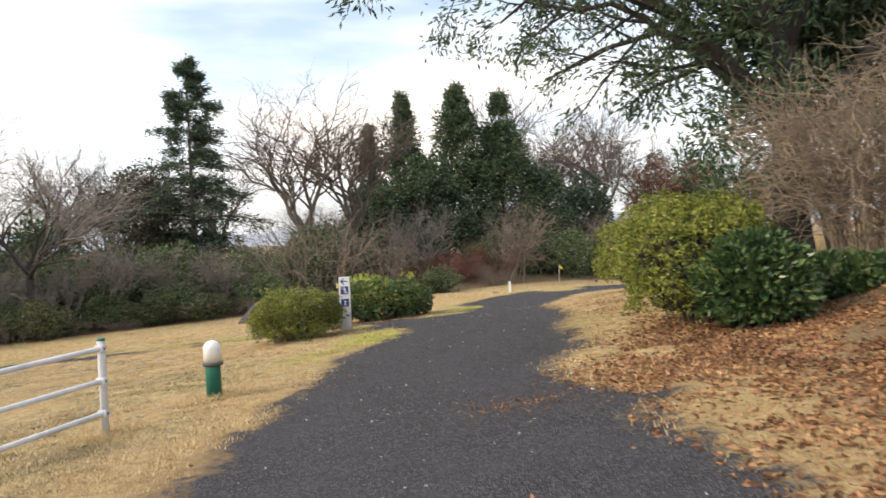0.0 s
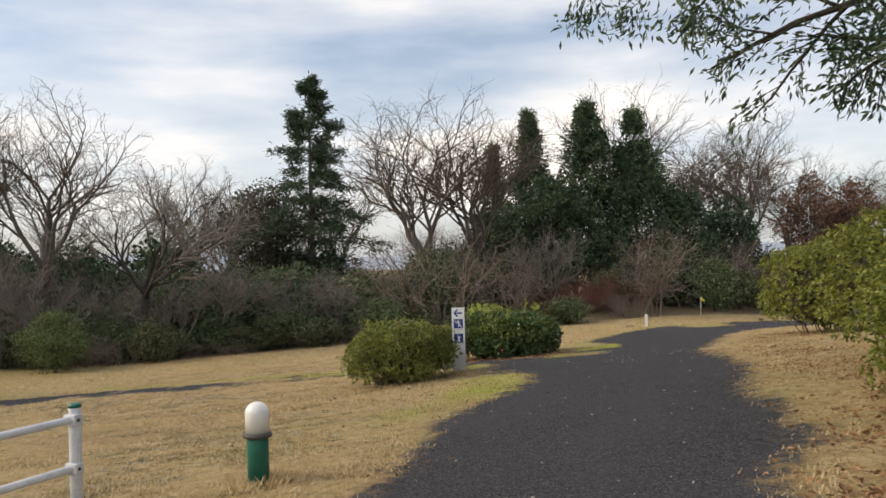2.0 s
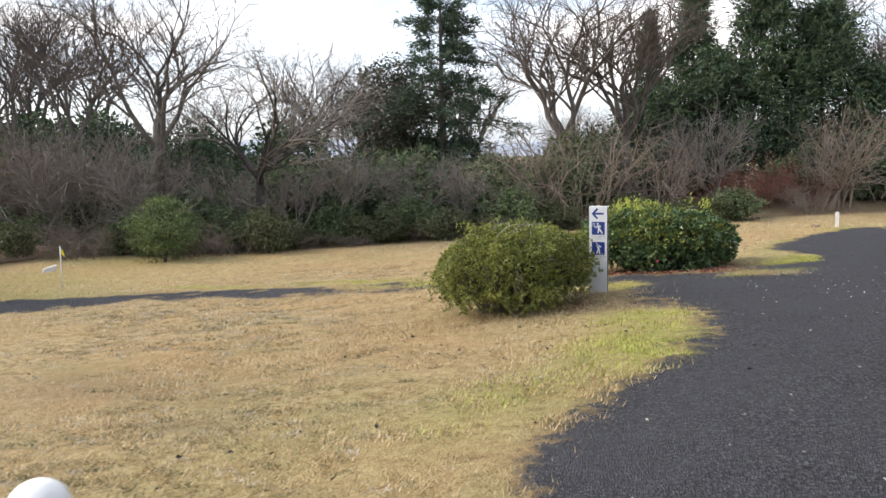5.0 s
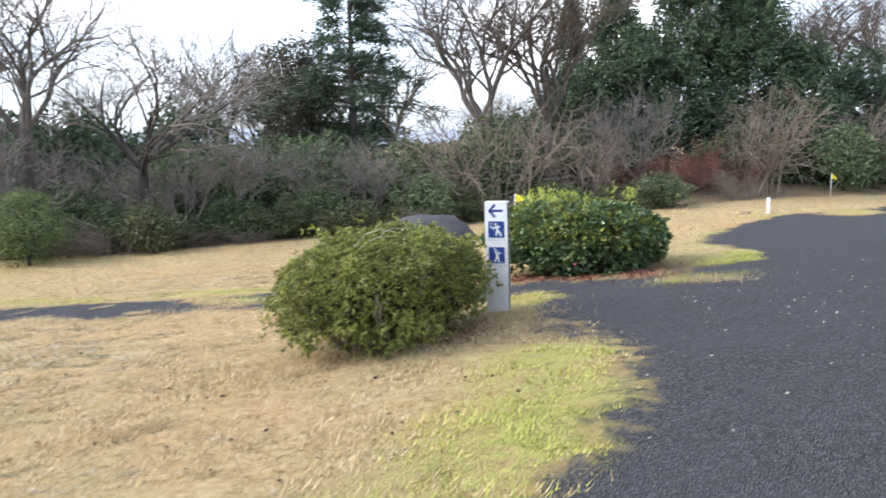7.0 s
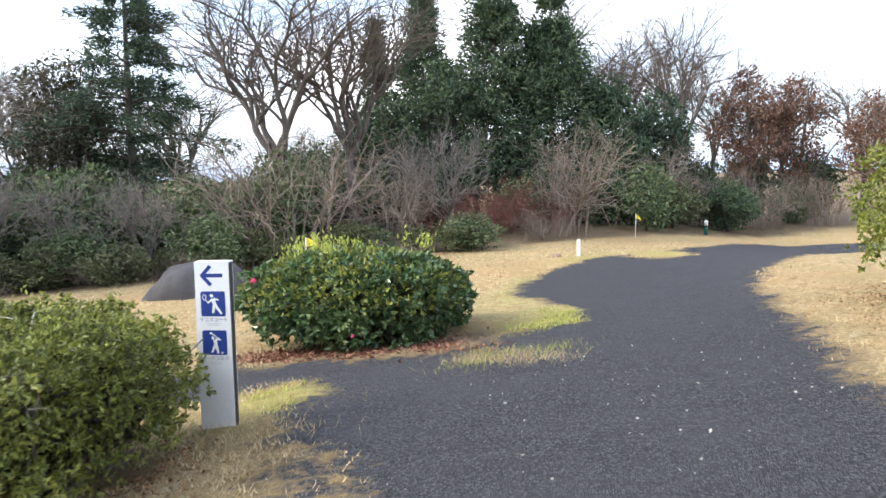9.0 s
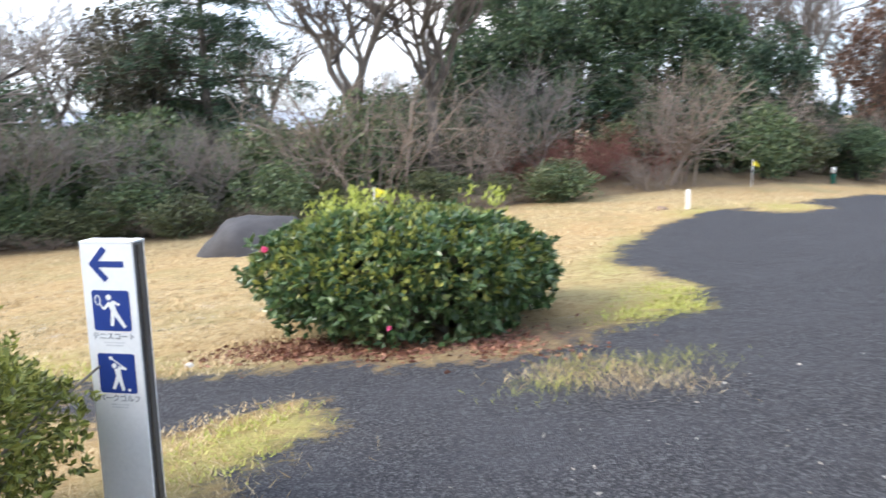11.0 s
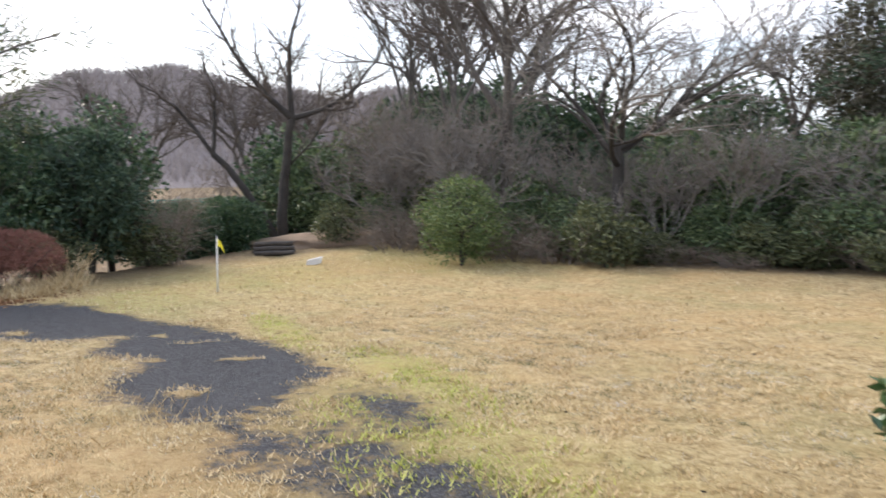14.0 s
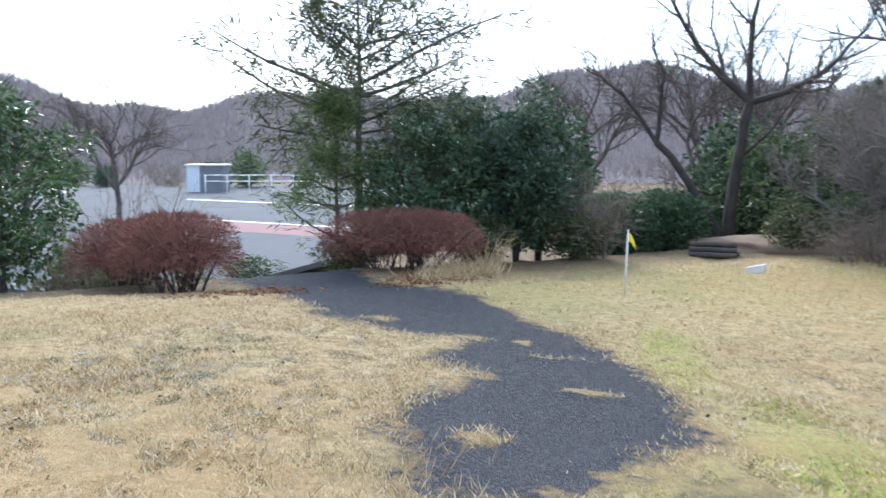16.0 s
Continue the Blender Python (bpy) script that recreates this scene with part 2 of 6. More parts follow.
M_TWIG_BROWN = surface("brown_twigs", (0.11, 0.088, 0.07), (0.31, 0.25, 0.20), 0.9, 1, 12, 0.1)
M_TWIG_GREY = surface("grey_twigs", (0.12, 0.104, 0.09), (0.30, 0.262, 0.228), 0.9, 1, 12, 0.1)
M_CEDAR = leafy("cedar_needles", [(0.1, (0.022, 0.042, 0.025)), (0.5, (0.054, 0.094, 0.055)), (0.9, (0.13, 0.175, 0.098))], 0.6)
M_CYPRESS = leafy("cypress_foliage", [(0.1, (0.024, 0.046, 0.025)), (0.5, (0.06, 0.105, 0.052)), (0.9, (0.15, 0.20, 0.092))], 0.6)
M_BROADLEAF = leafy("evergreen_leaves", [(0.1, (0.026, 0.052, 0.028)), (0.5, (0.062, 0.115, 0.055)), (0.9, (0.16, 0.21, 0.10))], 0.4)
M_FRESH = leafy("fresh_green_leaves", [(0.1, (0.05, 0.085, 0.025)), (0.5, (0.12, 0.17, 0.055)), (0.9, (0.24, 0.28, 0.10))], 0.5)
M_UNDER = leafy("undergrowth_leaves", [(0.1, (0.042, 0.068, 0.03)), (0.5, (0.105, 0.155, 0.066)), (0.9, (0.23, 0.275, 0.125))], 0.5)
M_OLIVE = leafy("olive_leaves", [(0.1, (0.038, 0.047, 0.02)), (0.5, (0.095, 0.11, 0.046)), (0.9, (0.19, 0.20, 0.09))], 0.5)
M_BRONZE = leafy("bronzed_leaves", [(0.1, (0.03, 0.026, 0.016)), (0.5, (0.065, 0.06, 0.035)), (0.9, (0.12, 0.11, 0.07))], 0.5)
M_AZALEA = leafy("azalea_leaves", [(0.05, (0.055, 0.05, 0.02)), (0.35, (0.14, 0.165, 0.038)), (0.65, (0.27, 0.30, 0.062)), (0.95, (0.44, 0.42, 0.11))], 0.5)
M_AZALEA_YELLOW = leafy("yellow_green_leaves", [(0.05, (0.065, 0.08, 0.018)), (0.5, (0.19, 0.225, 0.036)), (0.95, (0.38, 0.38, 0.07))], 0.5)
M_SHOOT = leafy("young_shoots", [(0.1, (0.30, 0.36, 0.06)), (0.9, (0.55, 0.58, 0.14))], 0.5, 0.35)
M_CAMELLIA = leafy("camellia_leaves", [(0.1, (0.025, 0.060, 0.024)), (0.45, (0.07, 0.128, 0.046)), (0.8, (0.15, 0.215, 0.08)), (1.0, (0.24, 0.27, 0.10))], 0.28, 0.15)
M_RUSSET = leafy("russet_leaves", [(0.1, (0.10, 0.055, 0.035)), (0.5, (0.19, 0.105, 0.07)), (0.9, (0.30, 0.18, 0.12))], 0.7)
M_PETAL = leafy("pink_petals", [(0.1, (0.78, 0.09, 0.26)), (0.9, (0.92, 0.24, 0.44))], 0.5)
M_STRAW = leafy("dry_grass", [(0.1, (0.36, 0.25, 0.12)), (0.5, (0.57, 0.43, 0.23)), (0.95, (0.72, 0.60, 0.38))], 0.8, 0.2)
M_GRASS = leafy("green_grass", [(0.1, (0.24, 0.25, 0.05)), (0.5, (0.44, 0.46, 0.10)), (0.95, (0.62, 0.60, 0.19))], 0.7, 0.3)
M_LITTER = leafy("fallen_leaves", [(0.05, (0.07, 0.032, 0.016)), (0.5, (0.24, 0.115, 0.05)), (0.95, (0.46, 0.27, 0.13))], 0.7, 0.1)
M_RED_LITTER = leafy("red_brown_leaves", [(0.05, (0.07, 0.03, 0.02)), (0.5, (0.19, 0.075, 0.045)), (0.95, (0.36, 0.19, 0.11))], 0.7, 0.1)
M_PALE_LITTER = leafy("pale_leaf_scraps", [(0.1, (0.40, 0.36, 0.30)), (0.9, (0.75, 0.71, 0.64))], 0.7, 0.1)
M_ROCK = surface("dark_granite", (0.022, 0.021, 0.024), (0.075, 0.072, 0.078), 0.8, 3, 45, 0.7, depth=0.03)
M_WHITE = surface("white_paint", (0.66, 0.66, 0.65), (0.84, 0.84, 0.83), 0.45, 5, 70, 0.08)
M_RAIL = surface("weathered_white_paint", (0.42, 0.44, 0.47), (0.80, 0.81, 0.82), 0.5, 6, 60, 0.15)
M_GREEN = surface("green_paint", (0.004, 0.095, 0.062), (0.011, 0.165, 0.11), 0.45, 6, 80, 0.1)
M_COLLAR = surface("dark_brown_metal", (0.03, 0.026, 0.022), (0.11, 0.095, 0.08), 0.6, 8, 70, 0.2)
M_GLOBE = surface("white_globe", (0.78, 0.77, 0.74), (0.87, 0.86, 0.83), 0.35, 5, 60, 0.05)
M_STEEL = surface("grey_anodised_metal", (0.10, 0.10, 0.105), (0.17, 0.17, 0.175), 0.4, 5, 80, 0.05, 0.6)
M_PANEL = surface("white_sign_panel", (0.72, 0.73, 0.74), (0.86, 0.87, 0.88), 0.35, 3, 60, 0.03)
M_BLUE = surface("navy_blue_print", (0.012, 0.035, 0.20), (0.02, 0.05, 0.26), 0.4, 5, 60, 0.03)
M_INK = surface("grey_print", (0.10, 0.11, 0.14), (0.16, 0.17, 0.20), 0.5, 5, 60, 0.02)
M_FLAG = surface("yellow_cloth", (0.72, 0.62, 0.02), (0.90, 0.78, 0.05), 0.7, 5, 60, 0.1)
M_STONE = surface("pale_stone", (0.45, 0.43, 0.41), (0.78, 0.76, 0.73), 0.8, 4, 50, 0.4)
M_CONCRETE = surface("pale_concrete", (0.07, 0.073, 0.08), (0.115, 0.118, 0.13), 0.95, 0.12, 3, 0.1)
M_RED_PAVE = surface("red_surfacing", (0.17, 0.075, 0.08), (0.24, 0.115, 0.12), 0.85, 0.3, 4, 0.1)
M_LOG = surface("weathered_logs", (0.035, 0.03, 0.027), (0.12, 0.10, 0.085), 0.9, 3, 30, 0.6)
M_SOIL = surface("sandy_soil", (0.16, 0.11, 0.075), (0.33, 0.24, 0.165), 0.95, 1.5, 20, 0.7, depth=0.04)
M_HILL = leafy("haze_paled_woodland", [(0.1, (0.21, 0.185, 0.18)), (0.6, (0.25, 0.222, 0.218)), (0.95, (0.295, 0.265, 0.258))], 0.9, 0.3)
M_HILL_BASE = surface("woodland_floor", (0.15, 0.13, 0.135), (0.23, 0.20, 0.205), 0.95, 0.05, 0.6, 0.2)
M_FAR_HAZED = surface("haze_tinted_hills", (0.26, 0.30, 0.36), (0.36, 0.40, 0.46), 0.95, 0.02, 0.2, 0.05)
M_NET = surface("green_netting", (0.05, 0.22, 0.19), (0.08, 0.30, 0.26), 0.8, 2, 30, 0.05)
M_SHED = surface("pale_sheet_metal", (0.50, 0.54, 0.57), (0.66, 0.69, 0.72), 0.5, 1, 10, 0.05)
M_SHED_DARK = surface("dark_sheet_metal", (0.12, 0.13, 0.13), (0.19, 0.20, 0.20), 0.6, 1, 10, 0.05)


# ---- ground and paving ----
MAIN_ROAD = [(1.2, -14), (0.9, -5), (0.7, 0), (0.4, 3.2), (0.05, 5.4), (-0.3, 7.7), (-0.5, 9.3), (-0.6, 10.4), (-0.35, 11.3), (-0.55, 12.7),
             (-0.85, 14.0), (-1.5, 14.6), (-1.9, 15.5), (-2.3, 16.3), (-2.3, 17.0), (-2.7, 17.6), (-3.1, 17.3), (-3.1, 16.9), (-3.4, 16.8), (-3.9, 17.0),
             (-4.5, 17.3), (-5.0, 17.7), (-5.0, 18.1), (-4.4, 18.2), (-3.8, 18.35), (-3.1, 18.3), (-2.4, 18.35), (-1.7, 18.6), (-1.3, 18.85), (-1.05, 19.4),
             (-0.75, 19.8), (-0.25, 20.3), (-0.5, 21.7), (-1.6, 24.5), (-1.6, 26.4), (-1.3, 29.6), (-0.3, 33.3), (1.5, 35.5), (2.6, 37.9), (5.0, 43.6),
             (8.5, 46.8), (16, 49.5), (30, 51), (30, 45), (15, 43.5), (8.5, 40.5), (4.6, 33), (2.9, 27), (2.2, 23.8), (1.85, 18.4), (1.75, 16.2),
             (2.3, 13.4), (2.5, 9.2), (2.8, 7.1), (2.4, 6.2), (2.7, 5.3), (3.4, 4.2), (3.2, 3.7), (3.6, 2.6), (4.1, 0.5), (4.6, -5), (5.0, -14)]
SIDE_PATH = [(-7.7, 16.6), (-8.5, 16.4), (-9.4, 16.2), (-10.2, 16.5), (-10.9, 16.55), (-11.2, 16.1), (-12.3, 16.2), (-12.5, 15.4), (-13.3, 14.4), (-15.6, 12.6),
             (-17.0, 11.6), (-20.5, 9.0), (-22.5, 10.5), (-18.6, 13.6), (-16.9, 15.0), (-14.9, 16.3), (-13.1, 17.3), (-11.6, 17.9), (-10.4, 18.2), (-9.3, 18.2), (-8.6, 17.7), (-7.9, 17.3)]
PATCHES = [(-7.5, 18.25, 0.55, 0.25), (-6.3, 17.6, 0.75, 0.3), (-5.6, 17.9, 0.5, 0.25), (-7.3, 17.2, 0.6, 0.3)]


def inside_by(poly, x, y):
    """Metres inside a polygon; negative outside."""
    best, odd = np.full(x.shape, 1e9), np.zeros(x.shape, bool)
    for (x0, y0), (x1, y1) in zip(poly, poly[1:] + poly[:1]):
        dx, dy = x1 - x0, y1 - y0
        s = np.clip(((x - x0) * dx + (y - y0) * dy) / (dx * dx + dy * dy), 0, 1)
        best = np.minimum(best, np.hypot(x - x0 - s * dx, y - y0 - s * dy))
        crosses = (y0 > y) != (y1 > y)
        if y0 != y1:
            odd ^= crosses & (x < x0 + (y - y0) / (y1 - y0) * dx)
    return np.where(odd, best, -best)


def blob(x, y, cx, cy, rx, ry):
    return np.exp(-((x - cx) / rx) ** 2 - ((y - cy) / ry) ** 2)


def paving(x, y):
    d = np.maximum(inside_by(MAIN_ROAD, x, y), inside_by(SIDE_PATH, x, y))
    for cx, cy, rx, ry in PATCHES:
        d = np.maximum(d, (1 - np.hypot((x - cx) / rx, (y - cy) / ry)) * min(rx, ry))
    # half overgrown stretches, where turf and paving break up into each other
    for cx, cy, rx, ry in ((-0.75, 18.0, 0.55, 0.4), (-0.75, 19.5, 0.5, 0.4), (-6.4, 17.6, 2.4, 0.75), (-1.6, 14.9, 0.7, 0.8)):
        k = 0.8 * blob(x, y, cx, cy, rx, ry)
        d = d * (1 - k) + 0.03 * k
    # islands of turf grown over the paving
    for cx, cy, rx, ry in ((1.3, 34.2, 0.9, 1.6), (-8.9, 16.86, 0.2, 0.19), (-13.3, 15.0, 0.16, 0.26), (-12.57, 16.8, 0.16, 0.1), (-12.5, 16.1, 0.16, 0.34), (-11.8, 17.2, 0.08, 0.3), (-10.4, 17.5, 0.08, 0.26), (-10.65, 16.6, 0.12, 0.16)):
        h = np.hypot((x - cx) / rx, (y - cy) / ry) - 1
        d = np.minimum(d, h * np.where(h > 0, 0.7, min(rx, ry)))
    return d


def greenness(x, y):
    g = np.zeros(x.shape)
    for cx, cy, rx, ry, k in ((-0.8, 12.1, 0.75, 1.4, 1.0), (-2.5, 16.7, 0.6, 0.8, 0.8), (-1.3, 13.6, 0.6, 0.7, 0.9), (-1.2, 10.0, 0.7, 1.2, 0.5), (-0.2, 20.2, 0.95, 2.2, 1.0), (-1.3, 13.4, 0.55, 0.9, 0.8), (-1.4, 25.5, 0.5, 3.0, 0.8), (-0.5, 32.5, 0.9, 1.5, 0.7),
                              (1.4, 34.2, 1.0, 1.6, 0.7), (-9.0, 18.9, 2.2, 0.5, 0.6), (-12.5, 18.3, 2.2, 0.4, 0.6), (-6.5, 18.2, 2.6, 0.9, 0.55), (-17.0, 16.5, 2.5, 1.5, 0.5),
                              (-20, 19, 4, 2.5, 0.4), (-2.3, 8.8, 1.0, 1.2, 0.25), (-22, 24, 3, 3, 0.35), (2.6, 9.5, 0.4, 2, 0.3), (-4.2, 17.9, 1.8, 0.4, 0.4), (-20, 10.2, 2, 1.5, 0.7)):
        g = np.maximum(g, k * blob(x, y, cx, cy, rx, ry))
    return g


def lawn_edge(x, y):
    """Metres beyond the mown lawn, towards the woods."""
    a = (y - 30.6) * 0.87 + (x + 13.5) * -0.5
    a = np.where(x > -13.5, (y - 30.6) - (x + 13.5) * 0.62 - np.maximum(x + 4.6, 0) * 0.6, a)
    w = np.maximum(a, np.maximum(-(x + 25.2), (-(x + 21.0)) * 0.7 + (16 - y) * 0.7))
    hedge = np.minimum(-(x + 14.2), 12.0 - y)
    return np.maximum(w, hedge)


def soil_cover(x, y):
    s = smooth01(-0.4, 1.2, lawn_edge(x, y)) * 0.9
    s = np.maximum(s, 0.98 * blob(x, y, -2.6, 19.2, 1.5, 0.9))
    s = np.maximum(s, 0.98 * blob(x, y, -1.5, 19.3, 0.9, 0.9))
    s = np.maximum(s, 0.7 * blob(x, y, -3.0, 14.9, 0.9, 1.3))
    s = np.maximum(s, 0.85 * smooth01(3.7, 5.2, x) * (1 - smooth01(9, 14, y)))
    s = np.maximum(s, 0.85 * blob(x, y, -0.5, 18.6, 1.2, 0.9))
    s = np.maximum(s, 0.6 * blob(x, y, -2.6, 15.5, 0.7, 0.5))
    s = np.maximum(s, 0.4 * blob(x, y, -5.2, 9.8, 1.4, 0.7))
    s = np.maximum(s, 0.45 * blob(x, y, -3.2, 9.0, 0.5, 0.25))
    s = np.maximum(s, 0.7 * blob(x, y, -1.3, 4.5, 0.6, 0.4))
    s = np.maximum(s, 0.6 * blob(x, y, 0.35, 3.4, 0.35, 1.6))
    s = np.maximum(s, 0.35 * blob(x, y, -6.4, 17.6, 2.2, 0.8))
    return s


def build_ground():
    def axis(lo, hi, step, far, rate):
        mid = np.arange(lo, hi + step / 2, step)
        out, d = [], step
        p = 0.0
        while p < far:
            d *= rate
            p += d
            out.append(p)
        out = np.array(out)
        return np.concatenate([(lo - out)[::-1], mid, hi + out])

    xs, ys = axis(-21, 7, 0.13, 2500, 1.13), axis(-5, 37, 0.13, 2500, 1.13)
    gx, gy = np.meshgrid(xs, ys)
    x, y = gx.ravel(), gy.ravel()
    z = land(x, y)
    pave, green, soil = paving(x, y), greenness(x, y), soil_cover(x, y)
    near = 1 - smooth01(30, 60, np.hypot(x + 6, y - 16))
    rng = np.random.default_rng(3)
    rough = np.array([noise.noise((a * 0.9, b * 0.9, 0)) * 0.03 + noise.noise((a * 2.7, b * 2.7, 4)) * 0.028 + noise.noise((a * 5.8, b * 5.8, 9)) * 0.028 for a, b in zip(x, y)])
    z = z + rough * near * (1 - 0.85 * smooth01(-0.1, 0.3, pave)) - 0.02 * smooth01(0, 0.4, pave)
    nx, ny = len(xs), len(ys)
    i, j = np.meshgrid(np.arange(nx - 1), np.arange(ny - 1))
    a = (j * nx + i).ravel()
    faces = np.stack([a, a + 1, a + nx + 1, a + nx], 1)
    verts = np.stack([x, y, z], 1)
    on_road = pave[faces].mean(1) > 0.0
    for name, pick, label, cat in (("ground", ~on_road, "straw-coloured winter lawn with green patches", "lawn"), ("road", on_road, "worn dark asphalt park path with ragged edges", "path")):
        used, inv = np.unique(faces[pick], return_inverse=True)
        me = np_mesh(name, verts[used], inv.reshape(-1, 4), True)
        for key, data in (("pave", pave), ("green", green), ("soil", soil)):
            me.attributes.new(key, "FLOAT", "POINT").data.foreach_set("value", data[used].astype(np.float32))
        tagged(part(name, me, M_GROUND), label, cat, kind="structure")


build_ground()


# ---- plants: growth ----
def level(rng, P, R, count, fac, ang, k, start=0.3, up=0.0, wig=0.12, thin=0.6, tip=0.35, short=0.5):
    """Side branches on the branches P (b, n, 3) with radii R (b, n)."""
    b, n, _ = P.shape
    t = np.clip(start + (1 - start) * (np.arange(count) + rng.random((b, count))) / count, 0, 0.999)
    f = t * (n - 1)
    i = f.astype(int)
    w = (f - i)[..., None]
    row = np.arange(b)[:, None]
    base = P[row, i] * (1 - w) + P[row, i + 1] * w
    tan = unit(P[row, i + 1] - P[row, i])
    rad = R[row, i] * (1 - w[..., 0]) + R[row, i + 1] * w[..., 0]
    length = np.linalg.norm(np.diff(P, axis=1), axis=2).sum(1)[:, None]
    clen = length * fac * (1 - short * (t - start) / (1 - start)) * (0.7 + 0.6 * rng.random(t.shape))
    ref = np.where(np.abs(tan[..., 2:]) > 0.9, np.array([1.0, 0, 0]), np.array([0, 0, 1.0]))
    u = unit(np.cross(tan, ref))
    v = np.cross(tan, u)
    az = np.arange(count) * 2.4 + rng.random((b, 1)) * 6.28 + rng.normal(0, 0.5, t.shape)
    a = np.radians(ang) * (0.7 + 0.6 * rng.random(t.shape))
    d = tan * np.cos(a)[..., None] + (u * np.cos(az)[..., None] + v * np.sin(az)[..., None]) * np.sin(a)[..., None]
    d = unit(d + np.array([0, 0, up])).reshape(-1, 3)
    p = base.reshape(-1, 3)
    step = (clen.reshape(-1) / (k - 1))[:, None]
    pts = [p]
    for _ in range(k - 1):
        d = unit(d + rng.normal(0, wig, d.shape) + np.array([0, 0, up * 0.25]))
        p = p + d * step
        pts.append(p)
    r0 = np.minimum(rad.reshape(-1) * thin, clen.reshape(-1) * 0.04)[:, None]
    return np.stack(pts, 1), r0 * np.linspace(1, tip, k)[None]


def stem(rng, height, radius, k=9, lean=(0.0, 0.0), wig=0.04, tip=0.25):
    """One trunk from the origin."""
    z = np.linspace(0, 1, k)
    off = np.cumsum(rng.normal(0, wig, (k, 2)), 0) * height / k
    off -= off[0]
    pts = np.stack([off[:, 0] + lean[0] * height * z, off[:, 1] + lean[1] * height * z, z * height], 1)
    r = radius * (1 + 0.5 * np.exp(-z * 14)) * (1 - (1 - tip) * z)
    return pts[None], r[None]


def tubes(P, R, sides):
    b, k, _ = P.shape
    tan = np.gradient(P, axis=1)
    tan = unit(tan)
    ref = np.where(np.abs(tan[:, :1, 2:]) > 0.9, np.array([1.0, 0, 0]), np.array([0, 0, 1.0]))
    u = unit(np.cross(tan, np.broadcast_to(ref, tan.shape)))
    v = np.cross(tan, u)
    a = np.linspace(0, 2 * np.pi, sides, endpoint=False)
    ring = P[:, :, None] + (u[:, :, None] * np.cos(a)[:, None] + v[:, :, None] * np.sin(a)[:, None]) * R[:, :, None, None]
    idx = np.arange(b * k * sides).reshape(b, k, sides)
    lo, hi = idx[:, :-1], idx[:, 1:]
    f = np.stack([lo, np.roll(lo, -1, 2), np.roll(hi, -1, 2), hi], -1).reshape(-1, 4)
    return ring.reshape(-1, 3), f


def leaves(C, D, size, rng, wide=0.45, fold=0.15, vary=0.5):
    """A folded leaf at each of C, pointing along D."""
    n = len(C)
    D = unit(D)
    s = unit(np.cross(D, unit(rng.normal(0, 1, (n, 3)))))
    up = np.cross(s, D)
    L = (size * (1 - vary / 2 + vary * rng.random(n)))[:, None]
    mid = C + D * L * 0.45
    v = np.stack([C, mid + s * L * wide * 0.5 + up * L * fold, C + D * L, mid - s * L * wide * 0.5 + up * L * fold], 1).reshape(-1, 3)
    return v, np.arange(n * 4).reshape(n, 4)


def along(rng, P, n, spread):
    """n points scattered along each of the branches P, and the way out there."""
    b, k, _ = P.shape
    t = rng.random((b, n)) ** 0.7 * (k - 1.001)
    i = t.astype(int)
    row = np.arange(b)[:, None]
    w = (t - i)[..., None]
    c = P[row, i] * (1 - w) + P[row, i + 1] * w
    d = unit(P[row, i + 1] - P[row, i])
    c = c + rng.normal(0, spread, c.shape)
    return c.reshape(-1, 3), d.reshape(-1, 3)


def ball(rng, n):
    return unit(rng.normal(0, 1, (n, 3)))


def plant(name, x, y, label, category, group="", turn=0.0, scale=1.0, sink=0.05):
    m = pose(x, y, land1(x, y) - sink, 0, 0, turn) @ Matrix.Diagonal((scale, scale, scale, 1))
    return thing(name, m, label, category, group)


def again(ob, x, y, turn=0.0, scale=1.0, tall=1.0, sink=0.05):
    """Another plant of the same build elsewhere."""
    o = copy_thing(ob, pose(x, y, land1(x, y) - sink, 0, 0, turn))
    o.scale = (scale, scale, scale * tall)
    return o


def sprout(rng, P, R, at, turn, keep, k, up=0.1, wig=0.1, thin=0.86, tip=0.66, vary=0.35):
    """From every branch of P, one new branch at each share of its length in at, bent off by about turn degrees."""
    b, n, _ = P.shape
    made, radii = [], []
    length = np.linalg.norm(np.diff(P, axis=1), axis=2).sum(1)
    spin = rng.random(b) * 6.28
    for q, share in enumerate(at):
        f = np.clip(share + rng.normal(0, 0.05, b) * (share < 0.99), 0.05, 0.999) * (n - 1)
        i = f.astype(int)
        w = (f - i)[:, None]
        row = np.arange(b)
        base = P[row, i] * (1 - w) + P[row, i + 1] * w
        rad = R[row, i] * (1 - w[:, 0]) + R[row, i + 1] * w[:, 0]
        tan = unit(P[row, i + 1] - P[row, i])
        u = unit(np.cross(tan, unit(rng.normal(0, 1, (b, 3)))))
        v = np.cross(tan, u)
        az = (spin + q * 3.14 * (1 if q % 2 else 0.62) + rng.normal(0, 0.5, b))[:, None]
        a = (np.radians(turn) * (0.6 + 0.8 * rng.random(b)))[:, None]
        d = unit(tan * np.cos(a) + (u * np.cos(az) + v * np.sin(az)) * np.sin(a) + np.array([0, 0, up]))
        step = (length * keep * (1 - vary / 2 + vary * rng.random(b)) * (1.0 if share > 0.99 else 1.05 - 0.35 * share) / (k - 1))[:, None]
        p, pts = base, [base]
        for _ in range(k - 1):
            d = unit(d + rng.normal(0, wig, d.shape) + np.array([0, 0, up * 0.3]))
            p = p + d * step
            pts.append(p)
        made.append(np.stack(pts, 1))
        radii.append((rad * (thin if share > 0.99 else thin * 0.72))[:, None] * np.linspace(1, tip, k)[None])
    return np.concatenate(made), np.concatenate(radii)


